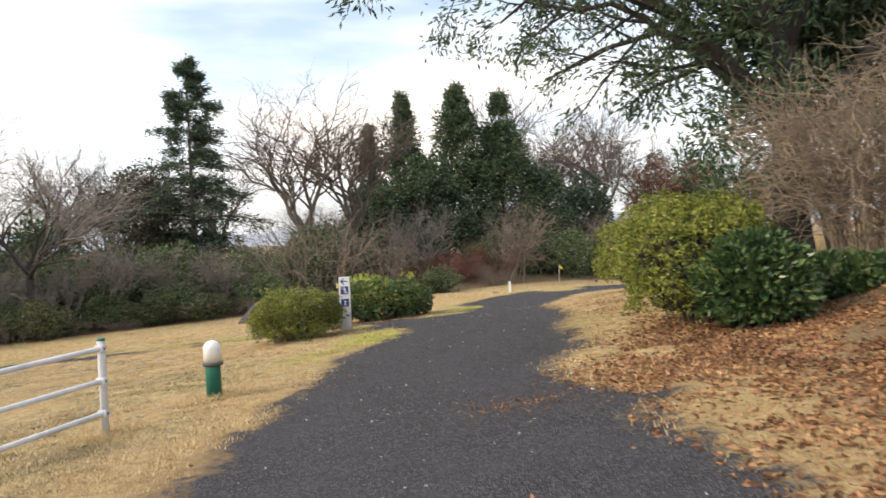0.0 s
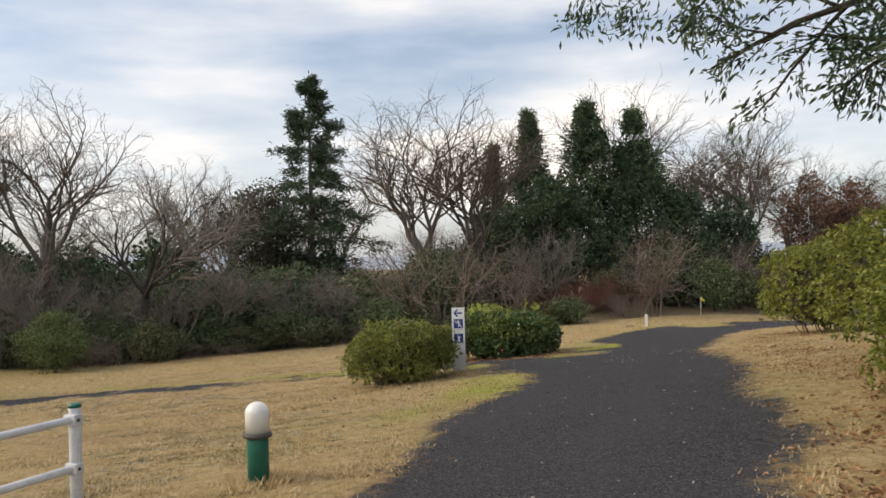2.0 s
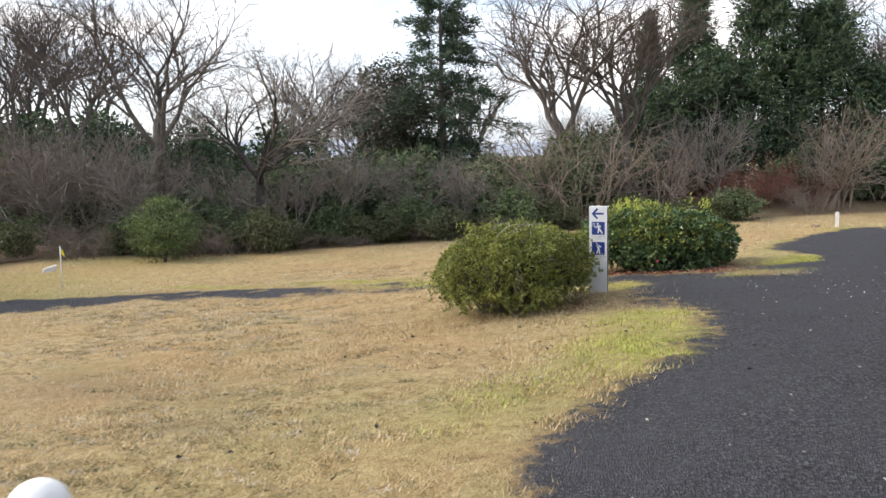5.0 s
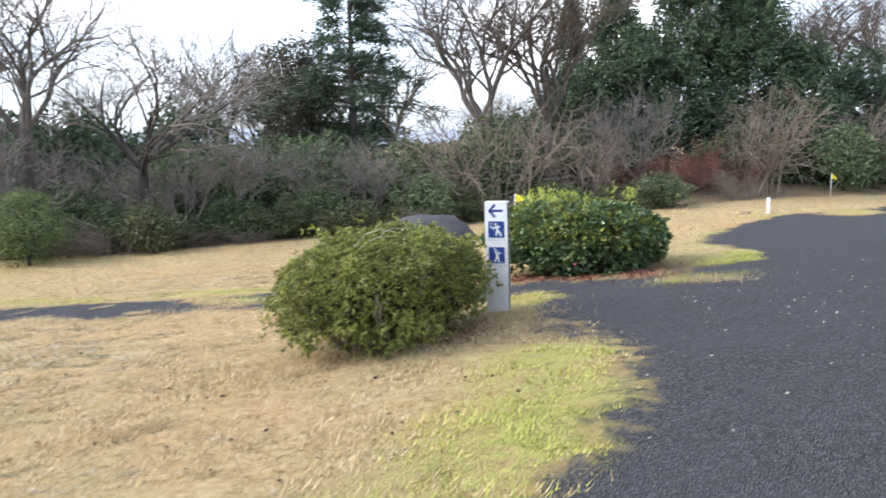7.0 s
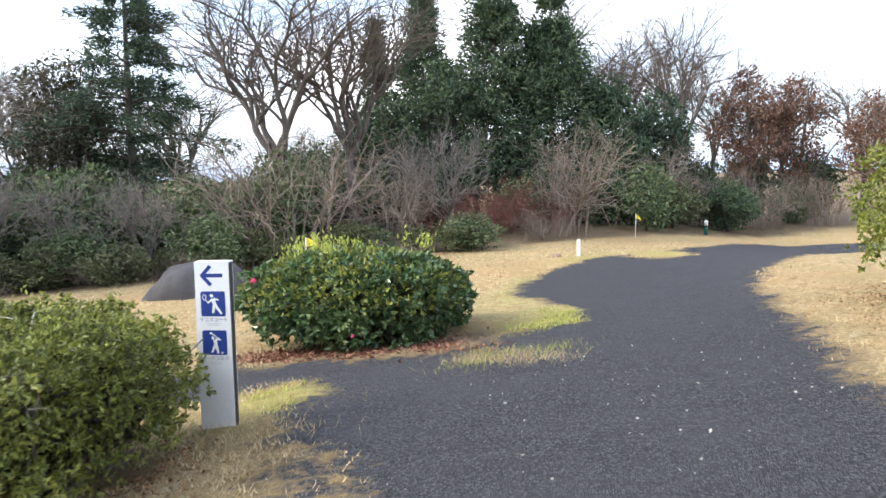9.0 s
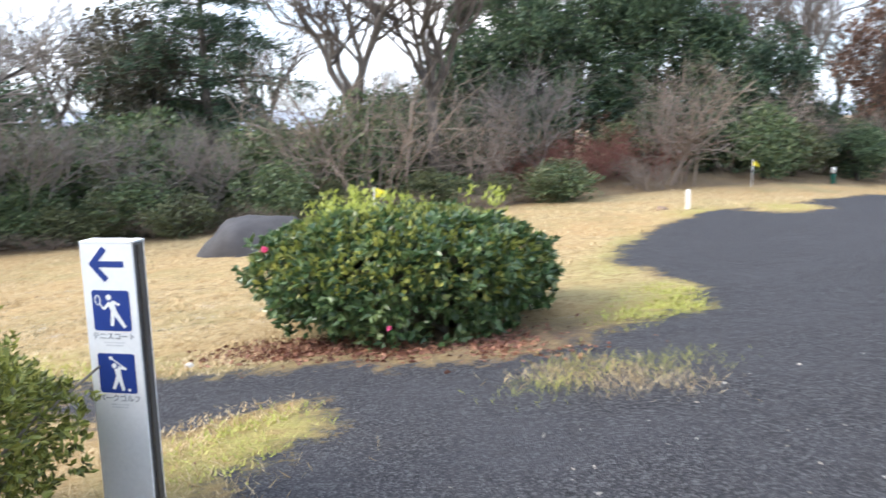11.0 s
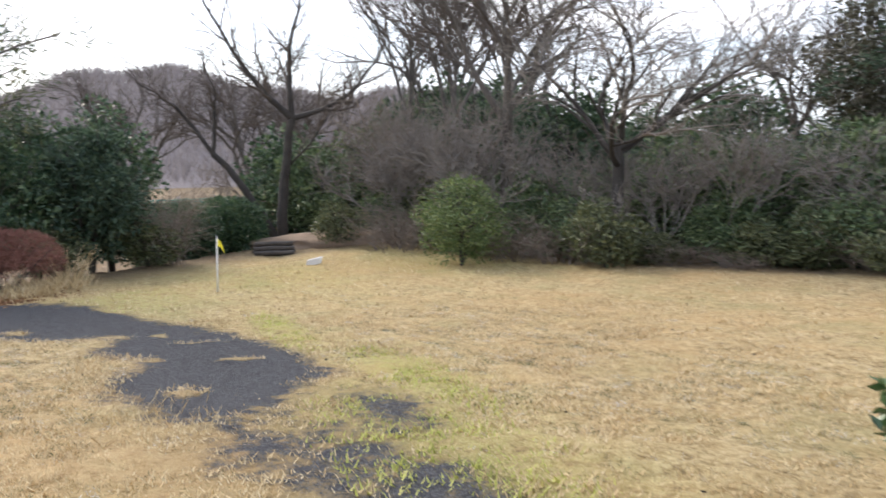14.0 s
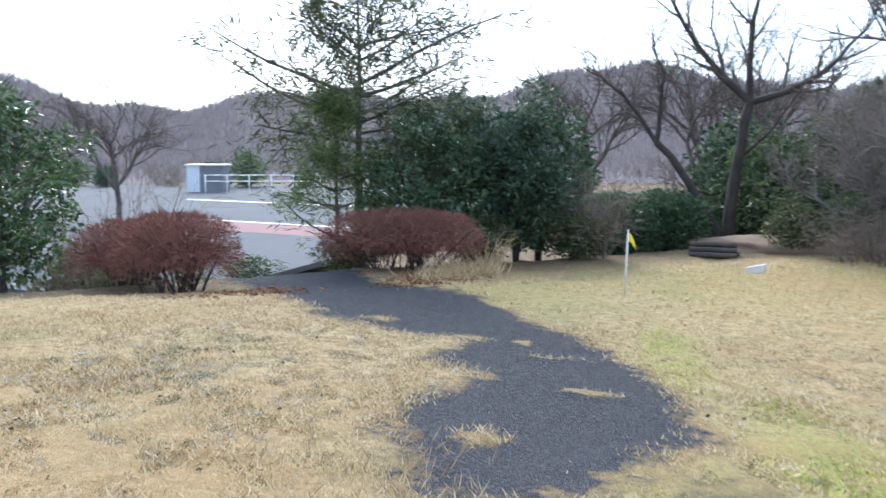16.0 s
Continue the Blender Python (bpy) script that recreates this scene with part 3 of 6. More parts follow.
def bare_tree(seed, x, y, H, label, spread=42, radius=None, limbs=5, fork=0.28, bark=None, twig=None, lean=(0, 0), dense=3, group="bare trees", wide=1.0, up=0.12):
    """A bole that divides into limbs, which fork again and again into a domed crown of fine twigs."""
    rng = np.random.default_rng(seed)
    radius = radius or H * 0.014
    P0, R0 = stem(rng, H * fork, radius, 8, lean, 0.06, 0.72)
    L = H * (1 - fork) / 2.3
    az = np.arange(limbs) * 6.283 / limbs + rng.normal(0, 0.35, limbs)
    a = np.radians(spread) * (0.55 + 0.6 * rng.random(limbs))
    a[0] *= 0.25
    d = np.stack([np.cos(az) * np.sin(a), np.sin(az) * np.sin(a), np.cos(a)], 1)
    f = np.clip(1 - 0.2 * np.arange(limbs) / limbs, 0.5, 0.999) * 6.99
    i = f.astype(int)
    p = P0[0, i] + (P0[0, i + 1] - P0[0, i]) * (f - i)[:, None]
    pts = [p]
    for _ in range(6):
        d = unit(d + rng.normal(0, 0.1, d.shape) + np.array([0, 0, up]))
        p = p + d * (L / 6 * (0.8 + 0.4 * rng.random(limbs)))[:, None]
        pts.append(p)
    P1 = np.stack(pts, 1)
    R1 = (R0[0, i] * (0.58 + 0.16 * rng.random(limbs)))[:, None] * np.linspace(1, 0.62, 7)[None]
    P2, R2 = sprout(rng, P1, R1, (0.55, 0.8, 1, 1), 30, 0.78, 6, up * 0.8, 0.11)
    P3, R3 = sprout(rng, P2, R2, (0.45, 0.75, 1, 1), 30, 0.72, 5, up * 0.6, 0.12)
    P4, R4 = sprout(rng, P3, R3, (0.4, 0.7, 1, 1), 33, 0.64, 4, up * 0.5, 0.13)
    P5, R5 = sprout(rng, P4, R4, (0.25, 0.6, 1, 1)[4 - min(dense, 4):], 38, 0.62, 3, up * 0.5, 0.13)
    P6, R6 = sprout(rng, P5, R5, (0.3, 0.65, 1), 38, 0.62, 2, up * 0.4, 0.1)
    k = H / P6[:, -1, 2].max()
    for Q in (P0, P1, P2, P3, P4, P5, P6):
        Q *= np.array([k * wide, k * wide, k])
    t = plant("bare_tree", x, y, label, "tree", group)
    part("trunk", join([tubes(P0, R0, 10), tubes(P1, R1, 7), tubes(P2, R2, 5)]) + (True,), bark or M_BARK, t)
    part("crown", join([tubes(P3, np.clip(R3, 0.016, 0.05), 4), tubes(P4, np.clip(R4, 0.010, 0.02), 3), tubes(P5, np.clip(R5, 0.0065, 0.010), 3), tubes(P6, np.full(R6.shape, 0.0045), 3)]), twig or M_TWIG, t)
    return t


def deodar(seed, x, y, H, W, label, foliage, whorls=17, start=0.1):
    """A straight bole with flat tiers of boughs, open to the sky between the upper ones."""
    rng = np.random.default_rng(seed)
    P0, R0 = stem(rng, H, H * 0.017, 12, (0, 0), 0.015, 0.06)
    P, R = [], []
    for w in range(whorls):
        q = w / (whorls - 1)
        tz = start + (0.985 - start) * q ** 0.92
        ln = W * (1 - q) ** 0.9 * (0.7 + 0.5 * rng.random()) + 0.4
        for b in range(6 if q < 0.5 else 5):
            a = b * 6.283 / 6 + w * 1.1 + rng.normal(0, 0.3)
            l = ln * (0.4 + 0.75 * rng.random())
            s = np.linspace(0, 1, 7)
            z = tz * H + rng.normal(0, 0.22) + l * (0.20 * s - 0.34 * s ** 2 + 0.18 * q * s)
            P.append(np.stack([np.cos(a + 0.15 * s) * l * s, np.sin(a + 0.15 * s) * l * s, z], 1))
            R.append((0.011 * l + 0.012) * np.linspace(1, 0.3, 7))
    P1, R1 = np.array(P), np.array(R)
    P2, R2 = level(rng, P1, R1, 9, 0.34, 58, 4, 0.22, 0.0, 0.10, 0.5, 0.5, 0.55)
    P2[:, :, 2] = P2[:, :1, 2] + (P2[:, :, 2] - P2[:, :1, 2]) * 0.3 - 0.06
    C, D = along(rng, P2, 30, 0.13)
    C1, D1 = along(rng, P1[:, 2:], 26, 0.12)
    C, D = np.concatenate([C, C1]), np.concatenate([D, D1])
    D = D * 0.7 + rng.normal(0, 0.5, D.shape) * np.array([1, 1, 0.6])
    t = plant("cedar_tree", x, y, label, "tree", "evergreen trees")
    part("trunk", tubes(P0, R0, 9) + (True,), M_BARK, t)
    part("bough_frame", tubes(P1, R1, 4) + (True,), M_BARK, t)["kind"] = "stuff"
    part("crown", leaves(C, D, 0.27, rng, 0.22, 0.1), foliage, t)
    return t


def conifer(seed, x, y, H, W, label, foliage, limbs=70, start=0.1, droop=-0.12, size=0.42, per=9, power=0.8, fill=0.16, wide=0.32, kind_name="conifer"):
    """A trunk with tiers of boughs that carry sprays of needles."""
    rng = np.random.default_rng(seed)
    P0, R0 = stem(rng, H, H * 0.016, 10, (0, 0), 0.02, 0.08)
    tt = np.sort(start + (1 - start) * rng.random(limbs) ** 0.9)
    az = np.arange(limbs) * 2.4 + rng.normal(0, 0.4, limbs)
    ln = W * np.maximum(1 - (tt - start) / (1 - start), 0.04) ** power * (0.65 + 0.5 * rng.random(limbs))
    d = np.stack([np.cos(az), np.sin(az), 0.12 + 0.25 * tt + rng.normal(0, 0.08, limbs)], 1)
    p = np.stack([np.interp(tt, np.linspace(0, 1, 10), P0[0, :, q]) for q in range(3)], 1)
    pts = [p]
    for s in range(5):
        d = unit(d + np.array([0, 0, droop]) + rng.normal(0, 0.06, d.shape))
        p = p + d * (ln / 5)[:, None]
        pts.append(p)
    P1 = np.stack(pts, 1)
    R1 = (0.012 * ln + 0.01)[:, None] * np.linspace(1, 0.3, 6)
    P2, R2 = level(rng, P1, R1, 7, 0.42, 50, 4, 0.12, -0.02, 0.15, 0.5, 0.5, 0.4)
    C, D = along(rng, np.concatenate([P2]), per, fill)
    C1, D1 = along(rng, P1, per * 2, fill)
    C, D = np.concatenate([C, C1]), np.concatenate([D, D1])
    D = D + rng.normal(0, 0.55, D.shape) + np.array([0, 0, -0.1])
    t = plant(kind_name, x, y, label, "tree", "evergreen trees")
    part("trunk", tubes(P0, R0, 9) + (True,), M_BARK, t)
    part("bough_frame", tubes(P1, R1, 4) + (True,), M_BARK, t)["kind"] = "stuff"
    part("crown", leaves(C, D, size, rng, wide, 0.1), foliage, t)
    return t


def broadleaf(seed, x, y, H, W, label, foliage, n=7000, size=0.2, low=0.12, stems=3, name="evergreen_tree", group="evergreen trees", category="tree", trunk=None, lumps=14, flat=1.0):
    """Stems and limbs under a crown of many leaf clumps with gaps between them."""
    rng = np.random.default_rng(seed)
    woods = []
    for s in range(stems):
        P0, R0 = stem(rng, H * (0.7 + 0.2 * rng.random()), H * 0.016 / math.sqrt(stems) + 0.015, 8, tuple(rng.normal(0, 0.12, 2)), 0.06, 0.2)
        P1, R1 = level(rng, P0, R0, 8, 0.5, 50, 4, 0.2, 0.1, 0.12)
        P2, R2 = level(rng, P1, R1, 4, 0.5, 45, 3, 0.2, 0.05, 0.12)
        woods += [tubes(P0, R0, 6), tubes(P1, R1, 4), tubes(P2, R2, 3)]
    # clumps over an egg-shaped hull
    k = lumps * 6
    dirs = ball(rng, k)
    rr = 0.35 + 0.62 * rng.random(k) ** 0.6
    mid = (low + 1) / 2 * H
    half = (1 - low) / 2 * H
    hub = np.stack([dirs[:, 0] * rr * W * 0.8, dirs[:, 1] * rr * W * 0.8, mid + dirs[:, 2] * rr * half * 0.85], 1)
    taper = 1 - 0.4 * smooth01(mid, H, hub[:, 2])
    hub[:, 2] = np.maximum(hub[:, 2], 0.25 * W * 0.5)
    hub[:, :2] *= taper[:, None]
    cr = W * (0.16 + 0.16 * rng.random(k))
    pick = rng.integers(0, k, n)
    o = ball(rng, n)
    C = hub[pick] + o * (cr[pick] * (0.45 + 0.55 * rng.random(n) ** 0.4))[:, None] * np.array([1, 1, 0.7 * flat])
    D = o * 0.8 + rng.normal(0, 0.6, (n, 3)) + np.array([0, 0, -0.05])
    keep = C[:, 2] > 0.03
    t = plant(name, x, y, label, category, group)
    part("trunk", join(woods) + (True,), trunk or M_BARK_DARK, t)
    part("crown", leaves(C[keep], D[keep], size, rng, 0.5, 0.12), foliage, t)
    return t


def bush(seed, name, x, y, rx, ry, h, n, size, foliage, label, turn=0.0, box_like=2.6, stems=26, shoots=0, wide=0.5, group="", twig=None, low=0.1, deep=0.35, lump=0.16, spiky=0.5, parts=("foliage", "stem_frame"), rosette=1):
    """A clipped shrub: a shell of leaves, deeper ones showing through gaps, on stems."""
    rng = np.random.default_rng(seed)
    n //= rosette
    d = ball(rng, n)
    d[:, 2] = np.where(d[:, 2] < -0.55, -d[:, 2], d[:, 2])
    p = box_like
    r = (np.abs(d[:, 0]) ** p + np.abs(d[:, 1]) ** p + np.abs(d[:, 2]) ** p) ** (-1 / p)
    bumpy = np.array([noise.noise((a * 2.3 + seed, b * 2.3, c * 2.3)) + 0.6 * noise.noise((a * 6 + seed, b * 6, c * 6)) + 0.45 * noise.noise((a * 13 + seed, b * 13, c * 13)) for a, b, c in d])
    r = r * (1 + lump * bumpy) * (1 - deep * rng.random(n) ** 2.2)
    c0 = 0.46
    C = np.stack([d[:, 0] * r * rx, d[:, 1] * r * ry, (c0 + d[:, 2] * r * (1 - c0)) * h], 1)
    C[:, 2] = np.maximum(C[:, 2], low * h * (0.4 + rng.random(n)))
    m = n * rosette // 4
    di = ball(rng, m)
    ri = 0.78 * rng.random(m) ** 0.45
    Ci = np.stack([di[:, 0] * ri * rx, di[:, 1] * ri * ry, np.maximum((c0 + di[:, 2] * ri * (1 - c0)) * h, (low + 0.05) * h)], 1)
    out = unit(np.stack([d[:, 0] / rx, d[:, 1] / ry, d[:, 2] / h * 1.2 + 0.35 / h], 1))
    t = plant(name, x, y, label, "bush", group, turn)
    way = out + rng.normal(0, spiky, (n, 3))
    if rosette > 1:
        # leaves stand in whorls at the shoot tips, splayed about the way the shoot points
        axis = unit(out + rng.normal(0, 0.45, (n, 3)))
        C, axis = np.repeat(C, rosette, 0), np.repeat(axis, rosette, 0)
        way = axis * (0.25 + 0.55 * rng.random((n * rosette, 1))) + unit(np.cross(axis, ball(rng, n * rosette)))
        C = C + axis * (size * 0.7 * (rng.random((n * rosette, 1)) - 0.6))
    o = part(parts[0], join([leaves(C, way, size, rng, wide, 0.12), ] + ([leaves(Ci, ball(rng, m), size * 2.2, rng, wide * 1.1, 0.12)] if rosette == 1 else [])), foliage, t)
    o["kind"] = "stuff"
    # inner leaves take a dark bronze, which puts the bush's inner shade into colour
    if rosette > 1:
        part("inner_foliage", leaves(Ci, ball(rng, m), size * 2.0, rng, wide * 1.1, 0.12), M_BRONZE, t, "brownish leaves deep inside, coloured dark for inner shade")["kind"] = "stuff"
    if stems:
        foot = np.clip(rng.normal(0, 0.28, (stems, 2)), -0.4, 0.4) * (rx, ry)
        a = rng.random(stems) * 6.28
        P = []
        for i in range(stems):
            tip = np.array([foot[i, 0] * 1.6 + 0.35 * rx * math.cos(a[i]), foot[i, 1] * 1.6 + 0.35 * ry * math.sin(a[i]), h * (0.6 + 0.2 * rng.random())])
            b0 = np.array([foot[i, 0], foot[i, 1], -0.03])
            s = np.linspace(0, 1, 5)[:, None]
            P.append(b0 * (1 - s) + tip * s + rng.normal(0, 0.03, (5, 3)) * s)
        P0 = np.array(P)
        R0 = np.linspace(0.013, 0.006, 5)[None] * (0.7 + 0.7 * rng.random((stems, 1)))
        P1, R1 = level(rng, P0, R0, 6, 0.24, 42, 4, 0.15, 0.1, 0.12)
        part(parts[1], join([tubes(P0, R0, 5), tubes(P1, R1, 3)]), twig or M_TWIG_BROWN, t)
    if shoots:
        hubs = rng.normal(0, 0.33, (7, 2))
        which = rng.integers(0, 7, shoots)
        tx, ty = (-0.06 - hubs[which, 0] + rng.normal(0, 0.1, shoots)) * rx, (hubs[which, 1] + rng.normal(0, 0.1, shoots)) * ry
        C = np.stack([tx, ty, h * (0.86 + 0.26 * rng.random(shoots) ** 1.6)], 1)
        C = np.repeat(C, 14, 0) + rng.normal(0, 0.045, (shoots * 14, 3))
        sh = part("young_growth", leaves(C, rng.normal(0, 0.5, C.shape) + np.array([0, 0, 0.9]), size * 0.8, rng, 0.34, 0.1), M_SHOOT, t, "pale yellow-green young shoots")
        sh["kind"] = "stuff"
        m = n * rosette // 7
        e = ball(rng, m)
        e[:, 2] = np.abs(e[:, 2]) * 0.7 + 0.4 * rng.random(m)
        e = unit(e)
        q = (np.abs(e[:, 0]) ** p + np.abs(e[:, 1]) ** p + np.abs(e[:, 2]) ** p) ** (-1 / p) * (0.97 + 0.06 * rng.random(m))
        C = np.stack([e[:, 0] * q * rx, e[:, 1] * q * ry, (c0 + e[:, 2] * q * (1 - c0)) * h], 1)
        part("top_foliage", leaves(C, e + rng.normal(0, 0.5, (m, 3)), size * 0.9, rng, wide, 0.12), M_AZALEA, t, "olive-yellow newer leaves on top")["kind"] = "stuff"
    return t


def scrub(seed, x, y, w, h, label, twig, stems=26, sub=7, tiny=4, group="bare shrubs", category="shrub", arch=0.0, name="bare_shrub", thick=0.012):
    """A leafless shrub: stems that fan out of the ground, and their twigs."""
    rng = np.random.default_rng(seed)
    P = []
    for i in range(stems):
        a, r = rng.random() * 6.28, w * 0.35 * rng.random() ** 0.5
        foot = np.array([math.cos(a) * r, math.sin(a) * r, -0.05])
        b = a + rng.normal(0, 0.6)
        reach = w * (0.25 + 0.5 * rng.random())
        s = np.linspace(0, 1, 7)[:, None]
        tall = h * (0.6 + 0.4 * rng.random())
        end = np.array([math.cos(b) * reach, math.sin(b) * reach, 0])
        rise = np.concatenate([np.zeros((7, 2)), tall * (s * (1 + arch) - arch * s ** 2.5)], 1)
        P.append(foot + end * s ** 1.4 + rise + rng.normal(0, 0.03 * h, (7, 3)) * s)
    P0 = np.array(P)
    R0 = np.linspace(1, 0.35, 7)[None] * thick * (0.6 + 0.8 * rng.random((stems, 1)))
    P1, R1 = level(rng, P0, R0, sub, 0.46, 58, 5, 0.2, 0.02, 0.26, 0.7, 0.5)
    P2, R2 = level(rng, P1, R1, tiny, 0.6, 52, 2, 0.1, 0.03, 0.12, 0.8, 0.6)
    t = plant(name, x, y, label, category, group)
    part("stem_frame", join([tubes(P0, R0, 5), tubes(P1, np.maximum(R1, 0.004), 3)]), twig, t)["kind"] = "stuff"
    part("twig_crown", tubes(P2, np.maximum(R2, 0.003), 3), twig, t)["kind"] = "stuff"
    return t


# ---- sign post ----
def ngon(bm, pts, y):
    return bm.faces.new([bm.verts.new((px, y, pz)) for px, pz in pts])


def bar(bm, a, b, w0, w1, y):
    """A flat stroke in the sign's plane from a to b."""
    (ax, az), (bx, bz) = a, b
    L = math.hypot(bx - ax, bz - az)
    nx, nz = -(bz - az) / L, (bx - ax) / L
    ngon(bm, [(ax + nx * w0, az + nz * w0), (bx + nx * w1, bz + nz * w1), (bx - nx * w1, bz - nz * w1), (ax - nx * w0, az - nz * w0)], y)


def disc(bm, cx, cz, rx, rz, y, n=18, turn=0.0):
    pts = [(cx + rx * math.cos(t) * math.cos(turn) - rz * math.sin(t) * math.sin(turn), cz + rx * math.cos(t) * math.sin(turn) + rz * math.sin(t) * math.cos(turn)) for t in np.linspace(0, 6.2832, n, endpoint=False)]
    ngon(bm, pts, y)


def face_front(bm):
    for f in bm.faces:
        f.normal_update()
        if f.normal.y > 0:
            f.normal_flip()
    return bm


def lettering(text, size, x, z, y, parent, material, name="caption"):
    cu = bpy.data.curves.new(name, "FONT")
    cu.body, cu.size, cu.align_x, cu.extrude = text, size, "CENTER", 0.0004
    tmp = new("tmp_text", cu)
    bpy.context.view_layer.update()
    me = bpy.data.meshes.new_from_object(tmp.evaluated_get(bpy.context.evaluated_depsgraph_get()))
    bpy.data.objects.remove(tmp)
    me.transform(pose(x, y, z, 90, 0, 0))
    return part(name, me, material, parent)


def sign_post():
    t = thing("sign_post", pose(-2.622, 15.90, land1(-2.62, 15.9) - 0.02, 0, 0, 7.1), "white park signpost with navy arrow and sport pictograms", "sign")
    W, Dp, H = 0.25, 0.088, 1.22
    part("post_body", box(bmesh.new(), -W / 2 + 0.006, W / 2 - 0.004, -Dp / 2 + 0.012, Dp / 2 - 0.004, 0, H - 0.006, 0.003), M_STEEL, t, "dark grey metal post sides")
    panel = part("front_panel", box(bmesh.new(), -W / 2, W / 2 - 0.004, -Dp / 2, -Dp / 2 + 0.011, 0.0, H - 0.002, 0.002), M_PANEL, t, "white front panel")
    part("back_panel", box(bmesh.new(), -W / 2, W / 2 - 0.004, Dp / 2 - 0.003, Dp / 2 + 0.004, 0.0, H - 0.002, 0.002), M_PANEL, t)
    part("cap", box(bmesh.new(), -W / 2 - 0.001, W / 2, -Dp / 2 - 0.001, Dp / 2 + 0.005, H - 0.002, H + 0.008, 0.003), M_PANEL, t, "white top cap")
    part("side_channel", box(bmesh.new(), W / 2 - 0.006, W / 2 + 0.002, -0.012, 0.0, 0.0, H - 0.01, 0.001), M_COLLAR, t)
    y = -Dp / 2 - 0.0012
    bm = bmesh.new()
    z = H - 0.090
    bar(bm, (-0.062, z), (0.075, z), 0.013, 0.013, y)
    bar(bm, (-0.076, z - 0.005), (-0.010, z + 0.068), 0.013, 0.013, y - 0.0003)
    bar(bm, (-0.076, z + 0.005), (-0.010, z - 0.068), 0.013, 0.013, y - 0.0006)
    part("arrow", face_front(bm), M_BLUE, panel, "navy blue arrow")
    for top, kind in ((H - 0.202, 0), (H - 0.478, 1)):
        bm = bmesh.new()
        s, r = 0.088, 0.012
        pts = []
        for cx, cz, a0 in ((s - r, top - r, 0), (-s + r, top - r, 90), (-s + r, top - 2 * s + r, 180), (s - r, top - 2 * s + r, 270)):
            pts += [(cx + r * math.cos(radians(a0 + a)), cz + r * math.sin(radians(a0 + a))) for a in (0, 30, 60, 90)]
        ngon(bm, pts, y)
        part("pictogram_field", face_front(bm), M_BLUE, panel, "navy blue pictogram square")
        c = top - s
        bm = bmesh.new()
        q = y - 0.0008
        if kind == 0:
            disc(bm, -0.008, c + 0.058, 0.0125, 0.0125, q)
            bar(bm, (-0.002, c + 0.036), (0.014, c - 0.006), 0.016, 0.012, q - 0.0002)
            bar(bm, (-0.006, c + 0.036), (-0.034, c + 0.006), 0.007, 0.006, q - 0.0004)
            bar(bm, (-0.034, c + 0.006), (-0.052, c + 0.030), 0.005, 0.003, q - 0.0006)
            bar(bm, (0.006, c + 0.040), (0.042, c + 0.026), 0.007, 0.005, q - 0.0004)
            bar(bm, (0.012, c - 0.002), (0.060, c - 0.072), 0.011, 0.008, q - 0.0006)
            bar(bm, (0.008, c - 0.004), (-0.002, c - 0.066), 0.010, 0.008, q - 0.0008)
            for a in range(14):
                t0, t1 = a / 14 * 6.2832, (a + 1) / 14 * 6.2832
                bar(bm, (-0.060 + 0.012 * math.cos(t0), c + 0.046 + 0.02 * math.sin(t0)), (-0.060 + 0.012 * math.cos(t1), c + 0.046 + 0.02 * math.sin(t1)), 0.0025, 0.0025, q - 0.001)
        else:
            disc(bm, -0.012, c + 0.034, 0.0115, 0.0115, q)
            bar(bm, (0.002, c + 0.022), (0.008, c - 0.018), 0.015, 0.011, q - 0.0002)
            bar(bm, (0.006, c + 0.028), (0.046, c + 0.020), 0.006, 0.005, q - 0.0004)
            bar(bm, (0.046, c + 0.020), (-0.018, c + 0.064), 0.0035, 0.003, q - 0.0006)
            disc(bm, -0.024, c + 0.068, 0.010, 0.008, q - 0.0008)
            bar(bm, (0.010, c - 0.014), (0.024, c - 0.076), 0.010, 0.008, q - 0.0004)
            bar(bm, (0.004, c - 0.014), (-0.022, c - 0.070), 0.010, 0.007, q - 0.0006)
            disc(bm, 0.052, c - 0.072, 0.007, 0.007, q - 0.0002)
        part("pictogram", face_front(bm), M_PANEL, panel, "white sport pictogram")
    lettering("テニスコート", 0.034, 0.0, H - 0.414, y, panel, M_INK)
    lettering("パークゴルフ", 0.034, 0.0, H - 0.690, y, panel, M_INK)
    for z, w in ((H - 0.430, 0.05), (H - 0.442, 0.042), (H - 0.706, 0.045), (H - 0.718, 0.038)):
        bm = bmesh.new()
        bar(bm, (-w, z), (w, z), 0.003, 0.003, y)
        part("small_print", face_front(bm), M_RAIL, panel, "small grey illegible print")


sign_post()


# ---- bollards, fence, flags, stakes, stones ----
def bollard(x, y, label):
    t = thing("bollard_light", pose(x, y, land1(x, y) + 0.015, 0, 0, 20), label, "bollard", "bollard lights")
    part("post", lathe([(0.081, -0.08), (0.081, 0.345), (0.078, 0.352)]), M_GREEN, t, "green painted tube")
    part("collar", lathe([(0.095, 0.350), (0.107, 0.354), (0.110, 0.362), (0.110, 0.374), (0.104, 0.384), (0.094, 0.388)]), M_COLLAR, t, "dark brown metal collar ring")
    rings = [(0.090, 0.386), (0.092, 0.53)] + [(0.092 * math.cos(a), 0.53 + 0.088 * math.sin(a)) for a in np.linspace(0.12, 1.5, 9)]
    part("globe", lathe(rings, 28), M_GLOBE, t, "white domed lamp cover")
    return t


bollard(-1.13, 6.63, "green bollard light with white dome in dry grass")
bollard(3.87, 47.5, "green bollard light with white dome beside the road")


